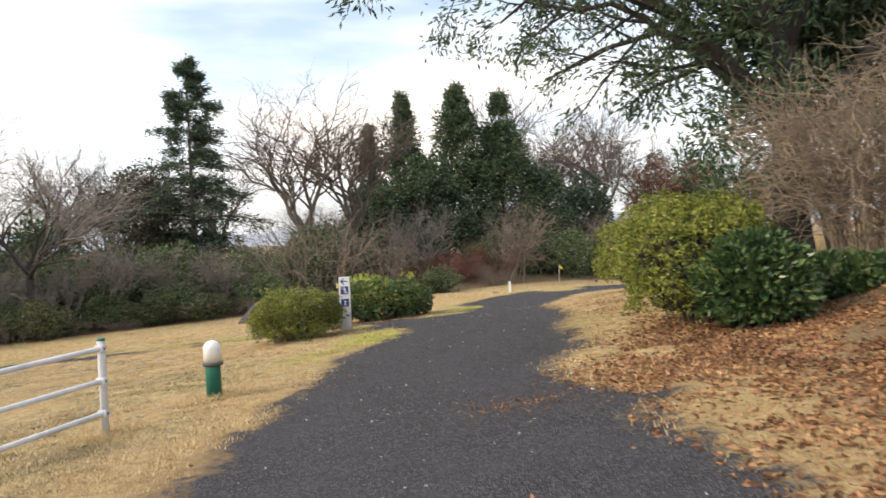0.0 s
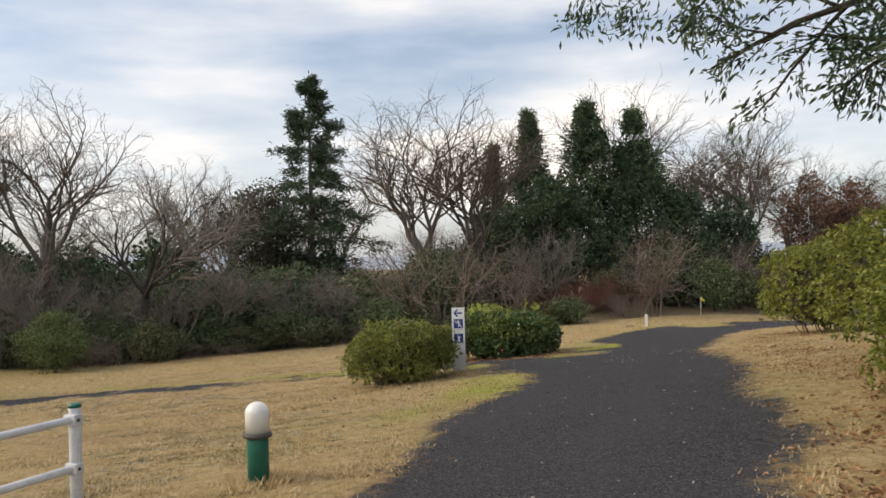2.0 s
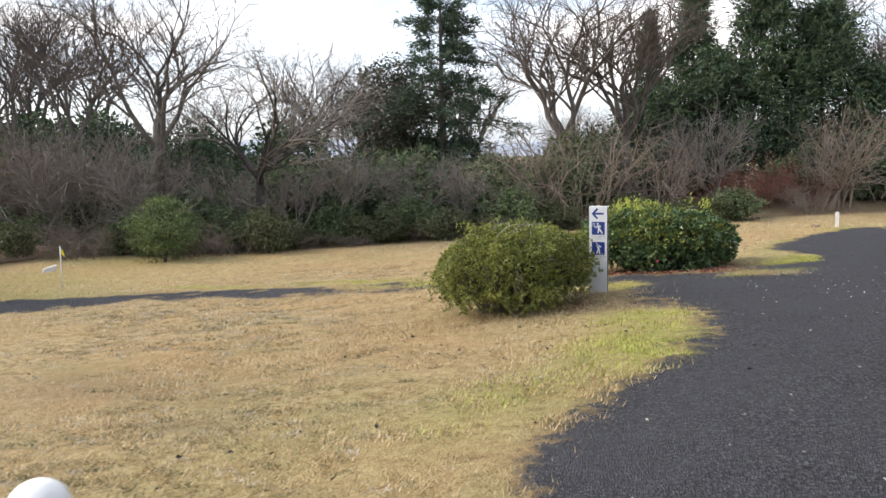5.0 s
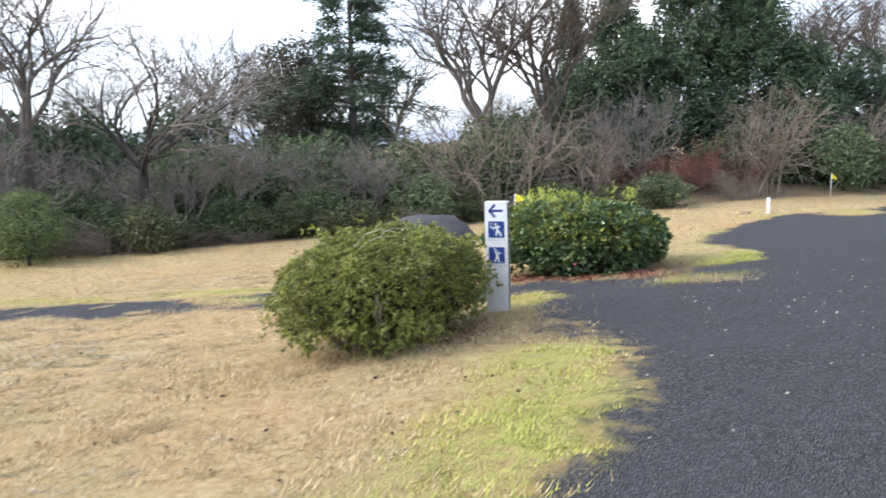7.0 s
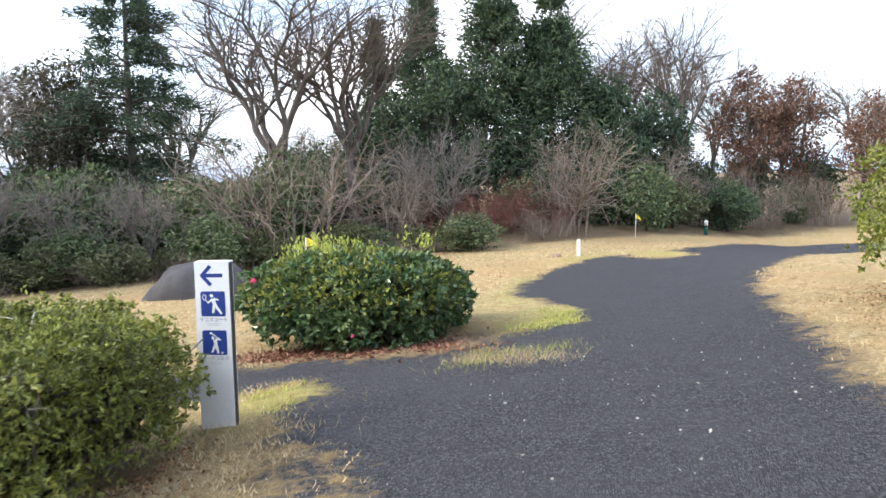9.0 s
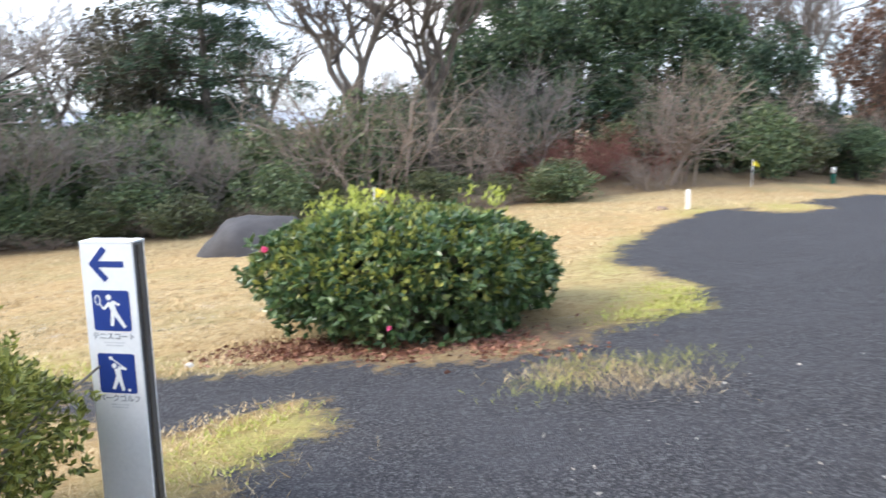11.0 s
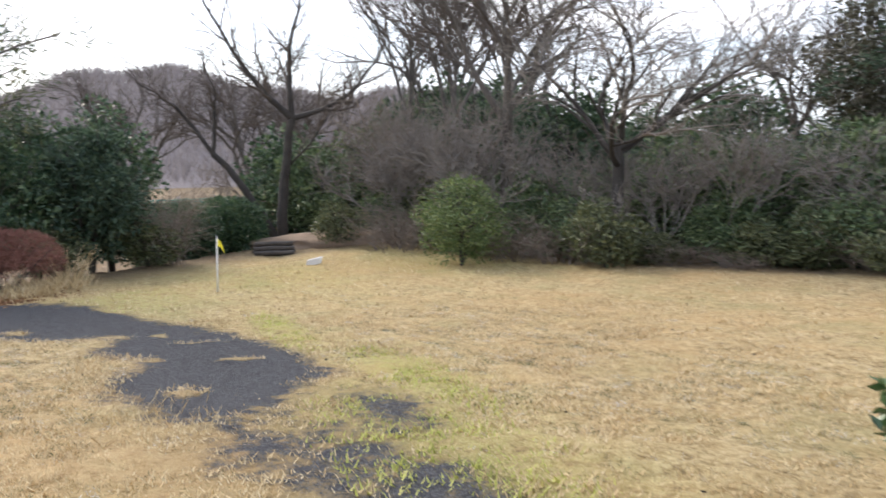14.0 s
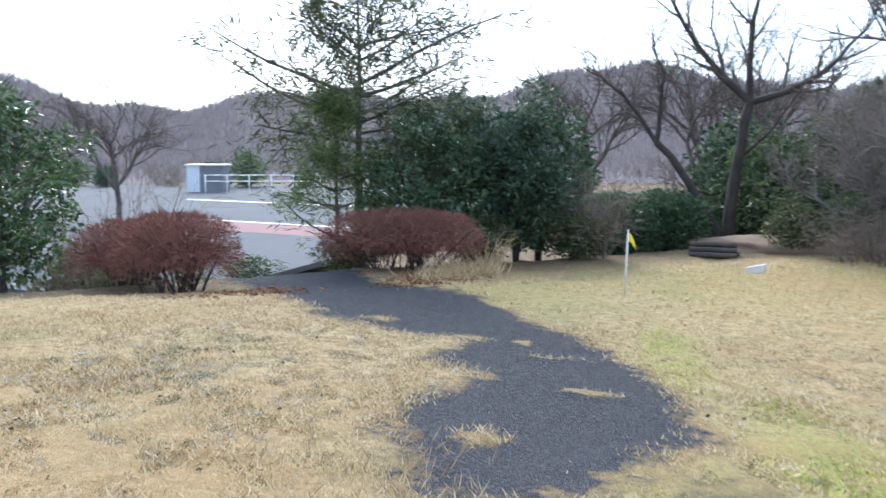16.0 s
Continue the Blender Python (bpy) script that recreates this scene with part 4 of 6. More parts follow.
def fence():
    t = thing("fence", pose(0, 0, 0), "white pipe fence with three rails and green post cap", "fence")
    posts = [(-1.44, 5.15), (-1.60, 3.15), (-1.76, 1.15), (-1.92, -0.85)]
    H = 0.88
    for x, y in posts:
        z = land1(x, y)
        o = part("post", lathe([(0.036, -0.1), (0.036, H - 0.02), (0.034, H - 0.015)], 16), M_RAIL, t)
        o.location = (x, y, z)
        c = part("post_cap", lathe([(0.038, H - 0.02), (0.038, H - 0.004), (0.028, H + 0.006)], 16), M_GREEN, o, "green plastic cap")
        for h in (0.79, 0.50, 0.21):
            bm = bmesh.new()
            box(bm, -0.043, 0.043, -0.045, 0.02, h - 0.032, h + 0.032, 0.006)
            k = part("bracket", bm, M_RAIL, o)
            b = lathe([(0.011, 0), (0.011, 0.006), (0.006, 0.010)], 8)
            bmesh.ops.transform(b, matrix=pose(0.042, -0.02, h, 0, 90, 0), verts=b.verts)
            part("bolt", b, M_COLLAR, o, "dark bolt head")
    for (x0, y0), (x1, y1) in zip(posts, posts[1:]):
        for h in (0.79, 0.50, 0.21):
            a, b = Vector((x0, y0, land1(x0, y0) + h)), Vector((x1, y1, land1(x1, y1) + h))
            P = np.array([[a + (b - a) * s for s in (0.0, 0.5, 1.0)]])
            part("rail", tubes(P, np.full((1, 3), 0.024), 12) + (True,), M_RAIL, t)


fence()


def golf_flag(x, y, h, label, wave=0.0, droop=0.0, turn=0.0):
    t = thing("golf_flag", pose(x, y, land1(x, y) - 0.03, 1.0, 1.2, turn), label, "flag", "golf flags")
    part("pole", lathe([(0.017, 0), (0.016, h * 0.5), (0.015, h), (0.008, h + 0.012)], 12), M_WHITE, t, "white pole")
    us, vs = np.linspace(0, 1, 9), np.linspace(0, 1, 7)
    verts, faces = [], []
    for side in (0.0, 0.003):
        for u in us:
            for v in vs:
                half = (0.11 - 0.035 * droop) * (1 - 0.55 * u)
                verts.append((0.017 + u * 0.25 * (1 - 0.55 * droop), 0.03 * math.sin(u * 5 + v * 1.5) * (0.4 + wave) + side, h - 0.11 + (v - 0.5) * 2 * half - u * u * 0.16 * droop - 0.02 * u))
    n = len(vs)
    for s in (0, 63):
        for i in range(8):
            for j in range(6):
                q = s + i * n + j
                faces.append((q, q + n, q + n + 1, q + 1))
    part("flag", (np.array(verts), np.array(faces), True), M_FLAG, t, "yellow cloth flag")


golf_flag(-17.42, 17.98, 1.06, "white golf pole with limp yellow flag on the lawn", 0.3, 1.0, 100)
golf_flag(-7.3, 29.25, 1.15, "white golf pole with waving yellow flag behind the shrub", 0.6, 0.0, 10)
golf_flag(0.78, 42.3, 0.95, "white golf pole with small yellow flag near the road", 0.4, 0.6, 10)


def stake(x, y):
    t = thing("marker_stake", pose(x, y, land1(x, y) - 0.03), "white square marker stake beside the road", "stake")
    part("shaft", box(bmesh.new(), -0.055, 0.055, -0.055, 0.055, 0, 0.46, 0.01), M_WHITE, t)
    part("top", box(bmesh.new(), -0.05, 0.05, -0.05, 0.05, 0.455, 0.50, 0.018), M_WHITE, t)


stake(-0.95, 33.95)


def boulder(seed, name, x, y, rx, ry, h, label, material, turn=0, category="rock", sub=4, rough=0.13, sink=0.1, power=0.8):
    bm = bmesh.new()
    bmesh.ops.create_icosphere(bm, subdivisions=sub, radius=1)
    for v in bm.verts:
        d = v.co.normalized()
        k = 1 + rough * noise.noise(d * 1.6 + Vector((seed, 0, 0))) * 2 + rough * 0.5 * noise.noise(d * 4 + Vector((0, seed, 0))) + rough * 0.2 * noise.noise(d * 11)
        up = abs(d.z) ** power * (1 if d.z > 0 else -1)
        v.co = Vector((d.x * rx * k, d.y * ry * k, up * h * k))
    for f in bm.faces:
        f.smooth = True
    o = part(name, bm, material)
    o.matrix_world = pose(x, y, land1(x, y) - sink, 0, 0, turn)
    return tagged(o, label, category)


boulder(5, "boulder", -9.4, 28.1, 1.36, 1.0, 1.02, "large dark rounded granite boulder on the lawn", M_ROCK, 12, rough=0.075, sink=0.27)
boulder(9, "small_stone", -1.55, 33.6, 0.16, 0.13, 0.12, "small brown stone beside the marker stake", M_SOIL, 20, sub=3, sink=0.02)
boulder(11, "dirt_mound", -27.4, 22.8, 2.6, 1.0, 0.36, "low sandy mound of raked soil at the lawn edge", M_SOIL, 70, "mound", sink=0.05)


def white_block():
    bm = box(bmesh.new(), -0.20, 0.20, -0.09, 0.09, 0, 0.16, 0.02)
    for v in bm.verts:
        v.co.x += v.co.z * 0.5
    o = part("tee_block", bm, M_STONE)
    o.matrix_world = pose(-22.1, 20.8, land1(-22.1, 20.8) - 0.01, 0, -14, 70)
    tagged(o, "pale slanted stone tee block on the grass", "stone block")


white_block()


def log_pile():
    t = thing("log_pile", pose(-26.2, 20.5, land1(-26.2, 20.5), 0, 0, 80), "low stack of dark weathered logs under a tree", "logs")
    rng = np.random.default_rng(8)
    for i, (y, z) in enumerate(((-0.2, 0.07), (0.0, 0.07), (0.2, 0.07), (-0.1, 0.20), (0.1, 0.20), (0.0, 0.33))):
        L, r = 0.55 + 0.1 * rng.random(), 0.065 + 0.01 * rng.random()
        P = np.array([[(-L, y, z), (-L / 2, y + 0.01, z), (0, y, z + 0.01), (L / 2, y - 0.01, z), (L, y, z)]])
        v, f = tubes(P, np.full((1, 5), r), 9)
        part("log", (v, f, True), M_LOG, t)


log_pile()

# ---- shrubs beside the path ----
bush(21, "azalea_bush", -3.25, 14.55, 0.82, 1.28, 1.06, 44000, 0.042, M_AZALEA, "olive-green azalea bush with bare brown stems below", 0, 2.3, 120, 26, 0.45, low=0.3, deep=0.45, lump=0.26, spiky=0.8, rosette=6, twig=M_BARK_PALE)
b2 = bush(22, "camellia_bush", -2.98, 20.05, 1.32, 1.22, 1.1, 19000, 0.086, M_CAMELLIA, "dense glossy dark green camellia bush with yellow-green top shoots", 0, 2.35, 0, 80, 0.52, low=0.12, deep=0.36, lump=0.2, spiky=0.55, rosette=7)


def flower(x, y, z, r, label="pink camellia blossom on the bush"):
    rng = np.random.default_rng(int(abs(x * 100)))
    a = np.arange(14) * 2.4
    d = np.stack([np.cos(a), np.sin(a) * 0.6 - 0.8, np.sin(a) * 0.8], 1)
    t = leaves(np.zeros((14, 3)), d, r * 1.25, rng, 0.95, 0.2, 0.3)
    o = part("blossom", t, M_PETAL)
    o.location = (x, y, z)
    tagged(o, label, "flower", "pink blossoms")


flower(-3.68, 18.93, 0.15, 0.048)
flower(-3.86, 19.12, 0.58, 0.036)
flower(-2.6, 18.80, 0.05, 0.022)
def dry_stalks():
    """Pale dead grass stalks that arch out of the azalea."""
    rng = np.random.default_rng(35)
    t = thing("dry_stalks", pose(-3.1, 14.0, land1(-3.1, 14.0)), "pale dead grass stalks arching out of the azalea", "grass")
    for k in range(5):
        a = rng.random() * 6.28
        s = np.linspace(0, 1, 7)[:, None]
        foot = np.array([rng.normal(0, 0.25), rng.normal(0, 0.3), 0.4])
        out = np.array([math.cos(a), math.sin(a), 0]) * (0.4 + 0.25 * rng.random())
        P = foot + out * s ** 1.5 + np.array([0, 0, 0.95]) * np.sin(s * 1.8) * (0.62 + 0.14 * rng.random())
        part("stalk", tubes(P[None], np.linspace(0.004, 0.002, 7)[None], 5), M_PALE_LITTER, t)


dry_stalks()
boulder(13, "white_pebble", -4.25, 18.5, 0.038, 0.034, 0.034, "small white pebble at the path edge", M_STONE, 0, "stone", 3, sink=0.0)
flower(-2.76, 14.75, 0.22, 0.02, "pink azalea blossom low on the bush")
flower(-2.95, 14.2, 0.30, 0.02, "pink azalea blossom low on the bush")
flower(-2.62, 15.15, 0.12, 0.02, "pink azalea blossom low on the bush")

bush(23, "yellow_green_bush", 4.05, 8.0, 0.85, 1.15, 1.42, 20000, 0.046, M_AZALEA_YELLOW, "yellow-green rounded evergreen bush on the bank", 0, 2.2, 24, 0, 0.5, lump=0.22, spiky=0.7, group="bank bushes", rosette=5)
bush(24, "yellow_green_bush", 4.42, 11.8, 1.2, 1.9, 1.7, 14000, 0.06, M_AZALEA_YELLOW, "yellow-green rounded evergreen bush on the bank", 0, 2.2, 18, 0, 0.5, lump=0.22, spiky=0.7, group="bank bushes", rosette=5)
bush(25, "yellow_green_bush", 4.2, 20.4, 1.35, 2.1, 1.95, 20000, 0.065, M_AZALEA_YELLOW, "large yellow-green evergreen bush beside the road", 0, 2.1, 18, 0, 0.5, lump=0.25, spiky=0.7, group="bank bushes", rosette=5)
bush(26, "camellia_bush", 4.45, 7.0, 0.54, 0.5, 0.92, 4800, 0.085, M_CAMELLIA, "dark glossy camellia bush on the leaf-covered bank", 0, 2.2, 16, 0, 0.52, lump=0.2)
bush(27, "camellia_bush", 5.5, 7.75, 0.7, 0.5, 0.42, 3600, 0.085, M_CAMELLIA, "low dark glossy camellia bush on the leaf-covered bank", 0, 2.2, 16, 0, 0.52, lump=0.2)
scrub(28, 6.05, 8.2, 1.5, 1.95, "dense brown leafless twiggy shrub on the bank", M_TWIG_PALE, 64, 9, 6, arch=0.6, thick=0.009)
scrub(29, 7.3, 7.6, 1.6, 2.0, "dense brown leafless twiggy shrub on the bank", M_TWIG_PALE, 60, 9, 6, arch=0.6, thick=0.009)


def overhang_tree():
    """The big evergreen on the bank, its limbs reaching out over the road."""
    rng = np.random.default_rng(31)
    P0, R0 = stem(rng, 8.2, 0.24, 10, (-0.06, -0.03), 0.05, 0.35)
    P, R = [], []
    for k in range(22):
        a, z0 = radians(160 + 80 * rng.random()) if k % 3 else rng.random() * 6.28, 1.7 + 0.24 * k
        rise, l = 0.75 + 0.5 * rng.random(), (6.4 - 0.13 * k) * (0.75 + 0.4 * rng.random())
        q = np.linspace(0, 1, 9)
        out = l * q * (0.75 + 0.1 * q)
        base = [np.interp(z0, P0[0, :, 2], P0[0, :, c]) for c in range(2)]
        P.append(np.stack([base[0] + np.cos(a) * out, base[1] + np.sin(a) * out, z0 + l * (rise * q - 0.62 * q ** 2.2)], 1) + rng.normal(0, 0.08, (9, 3)) * q[:, None])
        R.append(np.linspace(1, 0.2, 9) * 0.018 * l)
    P1, R1 = np.array(P), np.array(R)
    P2, R2 = level(rng, P1, R1, 8, 0.38, 45, 6, 0.25, 0.02, 0.13, 0.6, 0.35)
    P3, R3 = level(rng, P2, R2, 6, 0.45, 42, 4, 0.2, -0.02, 0.13, 0.6, 0.5)
    C, D = along(rng, P3, 26, 0.10)
    D = D + rng.normal(0, 0.6, D.shape) + np.array([0, 0, -0.25])
    t = plant("evergreen_tree", 5.7, 11.0, "large dark evergreen tree with limbs over the road", "tree", "evergreen trees")
    hub = np.stack([-2.1 + 2.9 * rng.random(44), -1.6 + 3.0 * rng.random(44), 0.9 + 3.6 * rng.random(44)], 1)
    pick = rng.integers(0, 44, 9000)
    o = ball(rng, 9000)
    C = np.concatenate([C, hub[pick] + o * 0.5 * rng.random((9000, 1)) ** 0.45])
    D = np.concatenate([D, o + rng.normal(0, 0.6, o.shape)])
    high = (C[:, 2] > 2.1) | (C[:, 0] > -1.5)
    C, D = C[high], D[high]
    part("trunk", join([tubes(P0, R0, 12), tubes(P1, R1, 7)]) + (True,), M_BARK_DARK, t)
    part("limb_work", join([tubes(P2, R2, 4), tubes(P3, np.maximum(R3, 0.004), 3)]), M_BARK_DARK, t)["kind"] = "stuff"
    part("crown", leaves(C, D, 0.13, rng, 0.3, 0.1), M_BROADLEAF, t)


overhang_tree()
broadleaf(32, 7.9, 13.4, 8.5, 3.0, "dark evergreen tree on the bank", M_BROADLEAF, 8000, 0.2, 0.1, 2)
broadleaf(33, 10.5, 20.0, 7.0, 3.2, "dark evergreen tree on the bank", M_BROADLEAF, 6000, 0.2, 0.05, 2)
broadleaf(34, 6.5, 11.8, 7.0, 2.5, "dense dark evergreen tree on the bank", M_BROADLEAF, 13000, 0.15, 0.22, 2)

# ---- the wood beyond the lawn ----
deodar(41, -19.3, 40.8, 13.8, 5.3, "tall deodar cedar with tiered dark green boughs", M_CEDAR)
broadleaf(42, -21.6, 39.2, 8.9, 2.6, "dark bronzed evergreen tree beside the cedar", M_BRONZE, 4600, 0.22, 0.2, 2)
conifer(43, -9.0, 49.3, 11.6, 3.7, "dark pointed cypress with uneven crown", M_CYPRESS, 120, 0.05, -0.02, 0.30, 14, 1.0, 0.16, 0.24)
conifer(44, -11.6, 49.8, 10.0, 2.9, "slim dark pointed cypress", M_CYPRESS, 90, 0.05, -0.02, 0.28, 12, 1.0, 0.15, 0.24)
conifer(45, -5.6, 49.7, 11.8, 4.6, "broad dark evergreen cypress with ragged top", M_CYPRESS, 130, 0.05, -0.03, 0.32, 15, 0.9, 0.18, 0.26)
conifer(46, -3.0, 50.8, 11.4, 4.3, "broad dark evergreen cypress with ragged top", M_CYPRESS, 120, 0.05, -0.03, 0.32, 15, 0.9, 0.18, 0.26)
broadleaf(47, -7.6, 47.4, 7.8, 3.0, "broad dark evergreen tree in the wood", M_CYPRESS, 8000, 0.25, 0.03, 2)
broadleaf(48, -10.4, 46.6, 6.6, 2.8, "broad dark evergreen tree in the wood", M_CYPRESS, 7000, 0.25, 0.03, 2)
broadleaf(49, -0.6, 51.0, 7.4, 2.6, "dark evergreen tree in the wood", M_CYPRESS, 6500, 0.25, 0.03, 2)
broadleaf(50, 1.9, 55.0, 7.4, 2.6, "dull green evergreen tree in the wood", M_CEDAR, 6500, 0.25, 0.03, 2)

DK = broadleaf(64, -27.2, 31.2, 6.2, 2.6, "dark evergreen tree tangled in the thicket", M_CYPRESS, 4000, 0.27, 0.0, 2)
D1 = bare_tree(51, -11.6, 37.8, 11.9, "tall bare spreading tree with fine grey twigs", 52, 0.24, 6, 0.36, dense=3, wide=1.2, up=0.12)
again(D1, -9.9, 40.6, 140, 0.98)
E1 = bare_tree(52, -24.2, 27.2, 11.6, "tall bare tree with upright grey-brown limbs", 44, 0.22, 5, 0.44, dense=3, wide=1.2, up=0.12)
A1 = bare_tree(53, -20.6, 28.7, 8.2, "crooked bare tree with dark trunk and spreading limbs", 58, 0.2, 6, 0.42, M_BARK_DARK, M_TWIG_GREY, dense=3, wide=1.3, up=0.1)
F1 = bare_tree(54, -30.7, 28.1, 12.8, "tall slender bare tree", 32, 0.18, 4, 0.38, dense=3, wide=1.0)
again(F1, -33.8, 27.4, 70, 1.02)
again(E1, -29.4, 43.6, 200, 0.93)
again(F1, -27.6, 47.5, 20, 0.85)
again(E1, -26.4, 43.0, 100, 0.72)
again(F1, -24.2, 47.0, 300, 0.78)
again(F1, -5.1, 63.8, 120, 1.28)
again(D1, -0.7, 62.2, 60, 1.08)
R1 = bare_tree(55, 3.0, 57.1, 13.0, "tall bare tree with straight trunk and fine crown", 42, 0.2, 5, 0.38, dense=3, wide=1.1)
again(R1, 1.2, 64.0, 110, 0.9)
again(F1, 6.2, 66.0, 160, 0.9)
again(E1, 10.5, 67.0, 30, 0.9)
again(D1, 14.0, 62.0, 200, 0.85)
RB = broadleaf(56, 7.1, 58.8, 9.4, 2.7, "tree with sparse russet-brown dead leaves", M_RUSSET, 4200, 0.22, 0.2, 2, "russet_tree", "russet trees", trunk=M_BARK)
again(RB, 10.0, 60.2, 90, 0.95)
again(RB, 13.0, 57.0, 190, 0.8)
G1 = bare_tree(57, -6.3, 41.4, 4.9, "small pale-barked bare tree in front of the wood", 56, 0.07, 6, 0.18, M_BARK_PALE, M_TWIG_GREY, dense=2)
H1 = scrub(58, -1.9, 42.6, 3.6, 4.4, "bare multi-stemmed shrub in front of the wood", M_TWIG_BROWN, 14, 8, 6, thick=0.04)
again(H1, 1.0, 49.5, 80, 0.95)
again(H1, -8.2, 43.2, 200, 0.8)
TB = scrub(59, -10.2, 35.4, 4.2, 4.6, "tangled brown leafless thicket under the bare tree", M_TWIG_BROWN, 26, 6, 4, arch=0.25, thick=0.032)
again(TB, -13.2, 37.4, 100, 0.75)
again(TB, -7.8, 38.4, 220, 0.72)
again(TB, -17.6, 34.4, 40, 0.5)
again(DK, -11.4, 40.4, 40, 0.62)
again(DK, -8.6, 42.4, 140, 0.6)
again(DK, -13.8, 39.6, 240, 0.5)
RS = scrub(60, -4.8, 42.4, 2.2, 2.1, "reddish leafless shrub at the edge of the wood", M_TWIG_RED, 40, 8, 6)
again(RS, -2.9, 43.6, 60, 0.9)
again(RS, -6.8, 41.6, 130, 0.85)
TH = scrub(61, -29.5, 26.6, 4.0, 5.0, "dense brown leafless thicket at the edge of the lawn", M_TWIG_BROWN, 26, 7, 5, arch=0.1, thick=0.04)
for x, y, r, s in ((-26.6, 31.0, 60, 0.8), (-32.0, 26.0, 130, 0.9), (-30.0, 32.0, 200, 0.95), (-25.5, 34.0, 260, 0.8), (-35.5, 22.0, 90, 1.05),
                   (4.0, 52.6, 50, 0.5), (7.5, 55.0, 150, 0.55), (11.0, 57.5, 250, 0.6), (-28.5, 36.5, 15, 0.9), (-38.0, 26.5, 75, 1.1)):
    again(TH, x, y, r, s * (0.75 + 0.4 * ((r * 0.137) % 1)), 0.8 + 0.5 * ((r * 0.071) % 1))

broadleaf(66, -21.0, 24.4, 2.5, 1.5, "bright green evergreen shrub at the lawn edge", M_FRESH, 7000, 0.09, 0.0, 5, "evergreen_shrub", "evergreen shrubs", "shrub")
EV = broadleaf(62, -22.6, 27.6, 2.5, 1.5, "dark green evergreen shrub at the lawn edge", M_UNDER, 2300, 0.16, 0.0, 3, "evergreen_shrub", "evergreen shrubs", "shrub")
for x, y, r, s, tall in ((-24.6, 25.6, 40, 0.8, 0.8), (-23.2, 29.6, 75, 1.2, 0.8), (-18.9, 32.0, 215, 1.1, 0.9), (-25.9, 28.2, 310, 1.2, 0.9), (-16.0, 34.8, 160, 1.2, 0.8), (-13.0, 37.0, 20, 1.2, 0.8), (-18.2, 30.6, 90, 0.9, 0.6), (-16.4, 31.6, 150, 1.0, 0.6), (-21.4, 31.0, 10, 1.1, 0.7), (-17.6, 34.4, 200, 1.7, 0.8), (-20.0, 36.6, 70, 1.9, 0.8),
                         (-24.2, 37.6, 130, 1.4, 1.0), (-23.8, 33.2, 260, 1.6, 0.8), (-14.4, 34.8, 300, 1.1, 0.7), (-12.2, 36.4, 80, 0.9, 0.7), (-27.8, 24.6, 20, 0.9, 0.75), (-29.4, 23.6, 220, 1.0, 0.7),
                         (0.4, 50.8, 40, 1.2, 0.6), (3.2, 53.6, 170, 1.1, 0.6), (5.8, 57.0, 280, 1.3, 0.7), (-1.4, 47.6, 330, 1.0, 0.6), (-12.6, 44.4, 100, 1.7, 0.9), (-26.8, 32.6, 190, 1.5, 0.85), (9.5, 59.5, 60, 1.3, 0.7)):
    again(EV, x, y, r, s, tall)

for x, y, r, s in ((-34.5, 29.0, 10, 1.1), (-22.0, 32.6, 70, 0.48), (-18.6, 35.0, 310, 0.46), (-25.4, 30.4, 190, 0.5), (-31.6, 29.6, 60, 1.05), (-34.2, 32.6, 150, 1.15), (-24.4, 38.6, 240, 0.6), (-37.5, 29.5, 20, 1.2), (-19.6, 34.2, 100, 0.6), (-33.8, 22.4, 300, 0.9), (-34.2, 19.4, 140, 0.55), (-33.0, 17.4, 40, 0.5), (-13.6, 46.2, 80, 0.8), (4.2, 56.8, 170, 0.7), (7.6, 61.5, 10, 0.8), (11.6, 63.5, 130, 0.8)):
    again(DK, x, y, r, s)

# green shrubs behind the brush, with gaps between them
for k in range(11):
    q = k / 10
    again(EV, -23.6 + 12.4 * q + 0.6 * math.sin(k * 2.9), 30.2 + 7.4 * q + 0.7 * math.sin(k * 1.9), k * 83, 1.15 + 0.4 * ((k * 0.47) % 1), 0.75 + 0.35 * ((k * 0.29) % 1))

# mixed brush along the lawn's back edge
OL = broadleaf(65, -16.0, 31.4, 1.7, 1.1, "olive-green evergreen shrub at the lawn edge", M_OLIVE, 2000, 0.125, 0.0, 3, "evergreen_shrub", "evergreen shrubs", "shrub")
HS = scrub(63, -14.9, 31.8, 1.5, 1.25, "low brown brush along the back of the lawn", M_TWIG_BROWN, 30, 6, 4, thick=0.012)
for k in range(1, 30):
    s = k / 29
    x, y = -23.4 + 19.0 * s + 0.5 * math.sin(k * 2.3), 27.2 + 10.2 * s + 0.7 * math.sin(k * 1.7)
    again((HS, OL, HS, EV, OL)[k % 5], x, y, k * 47, (0.85, 1.0, 1.1, 0.75, 0.9)[(k * 3) % 5], 0.5 + 0.35 * ((k * 0.61) % 1))
for x, y, r, s in ((-23.4, 26.4, 40, 0.95), (-22.2, 28.4, 200, 0.8), (-19.4, 29.4, 330, 0.75), (-27.0, 25.2, 80, 0.8), (-14.2, 33.6, 110, 0.7), (-25.8, 26.8, 150, 1.1), (-18.4, 30.6, 260, 0.9), (-16.0, 33.0, 20, 0.8), (-27.6, 24.4, 310, 1.05)):
    again(G1, x, y, r, s)
for k in range(16):
    s = k / 15
    again((DK, OL, DK, EV)[k % 4], -13.5 + 19 * s + math.sin(k * 1.9), 42.6 + 9.6 * s * s + 1.2 * math.sin(k * 2.7), k * 71, (0.55, 1.5, 0.62, 1.2)[k % 4], 0.7 + 0.4 * ((k * 0.43) % 1))
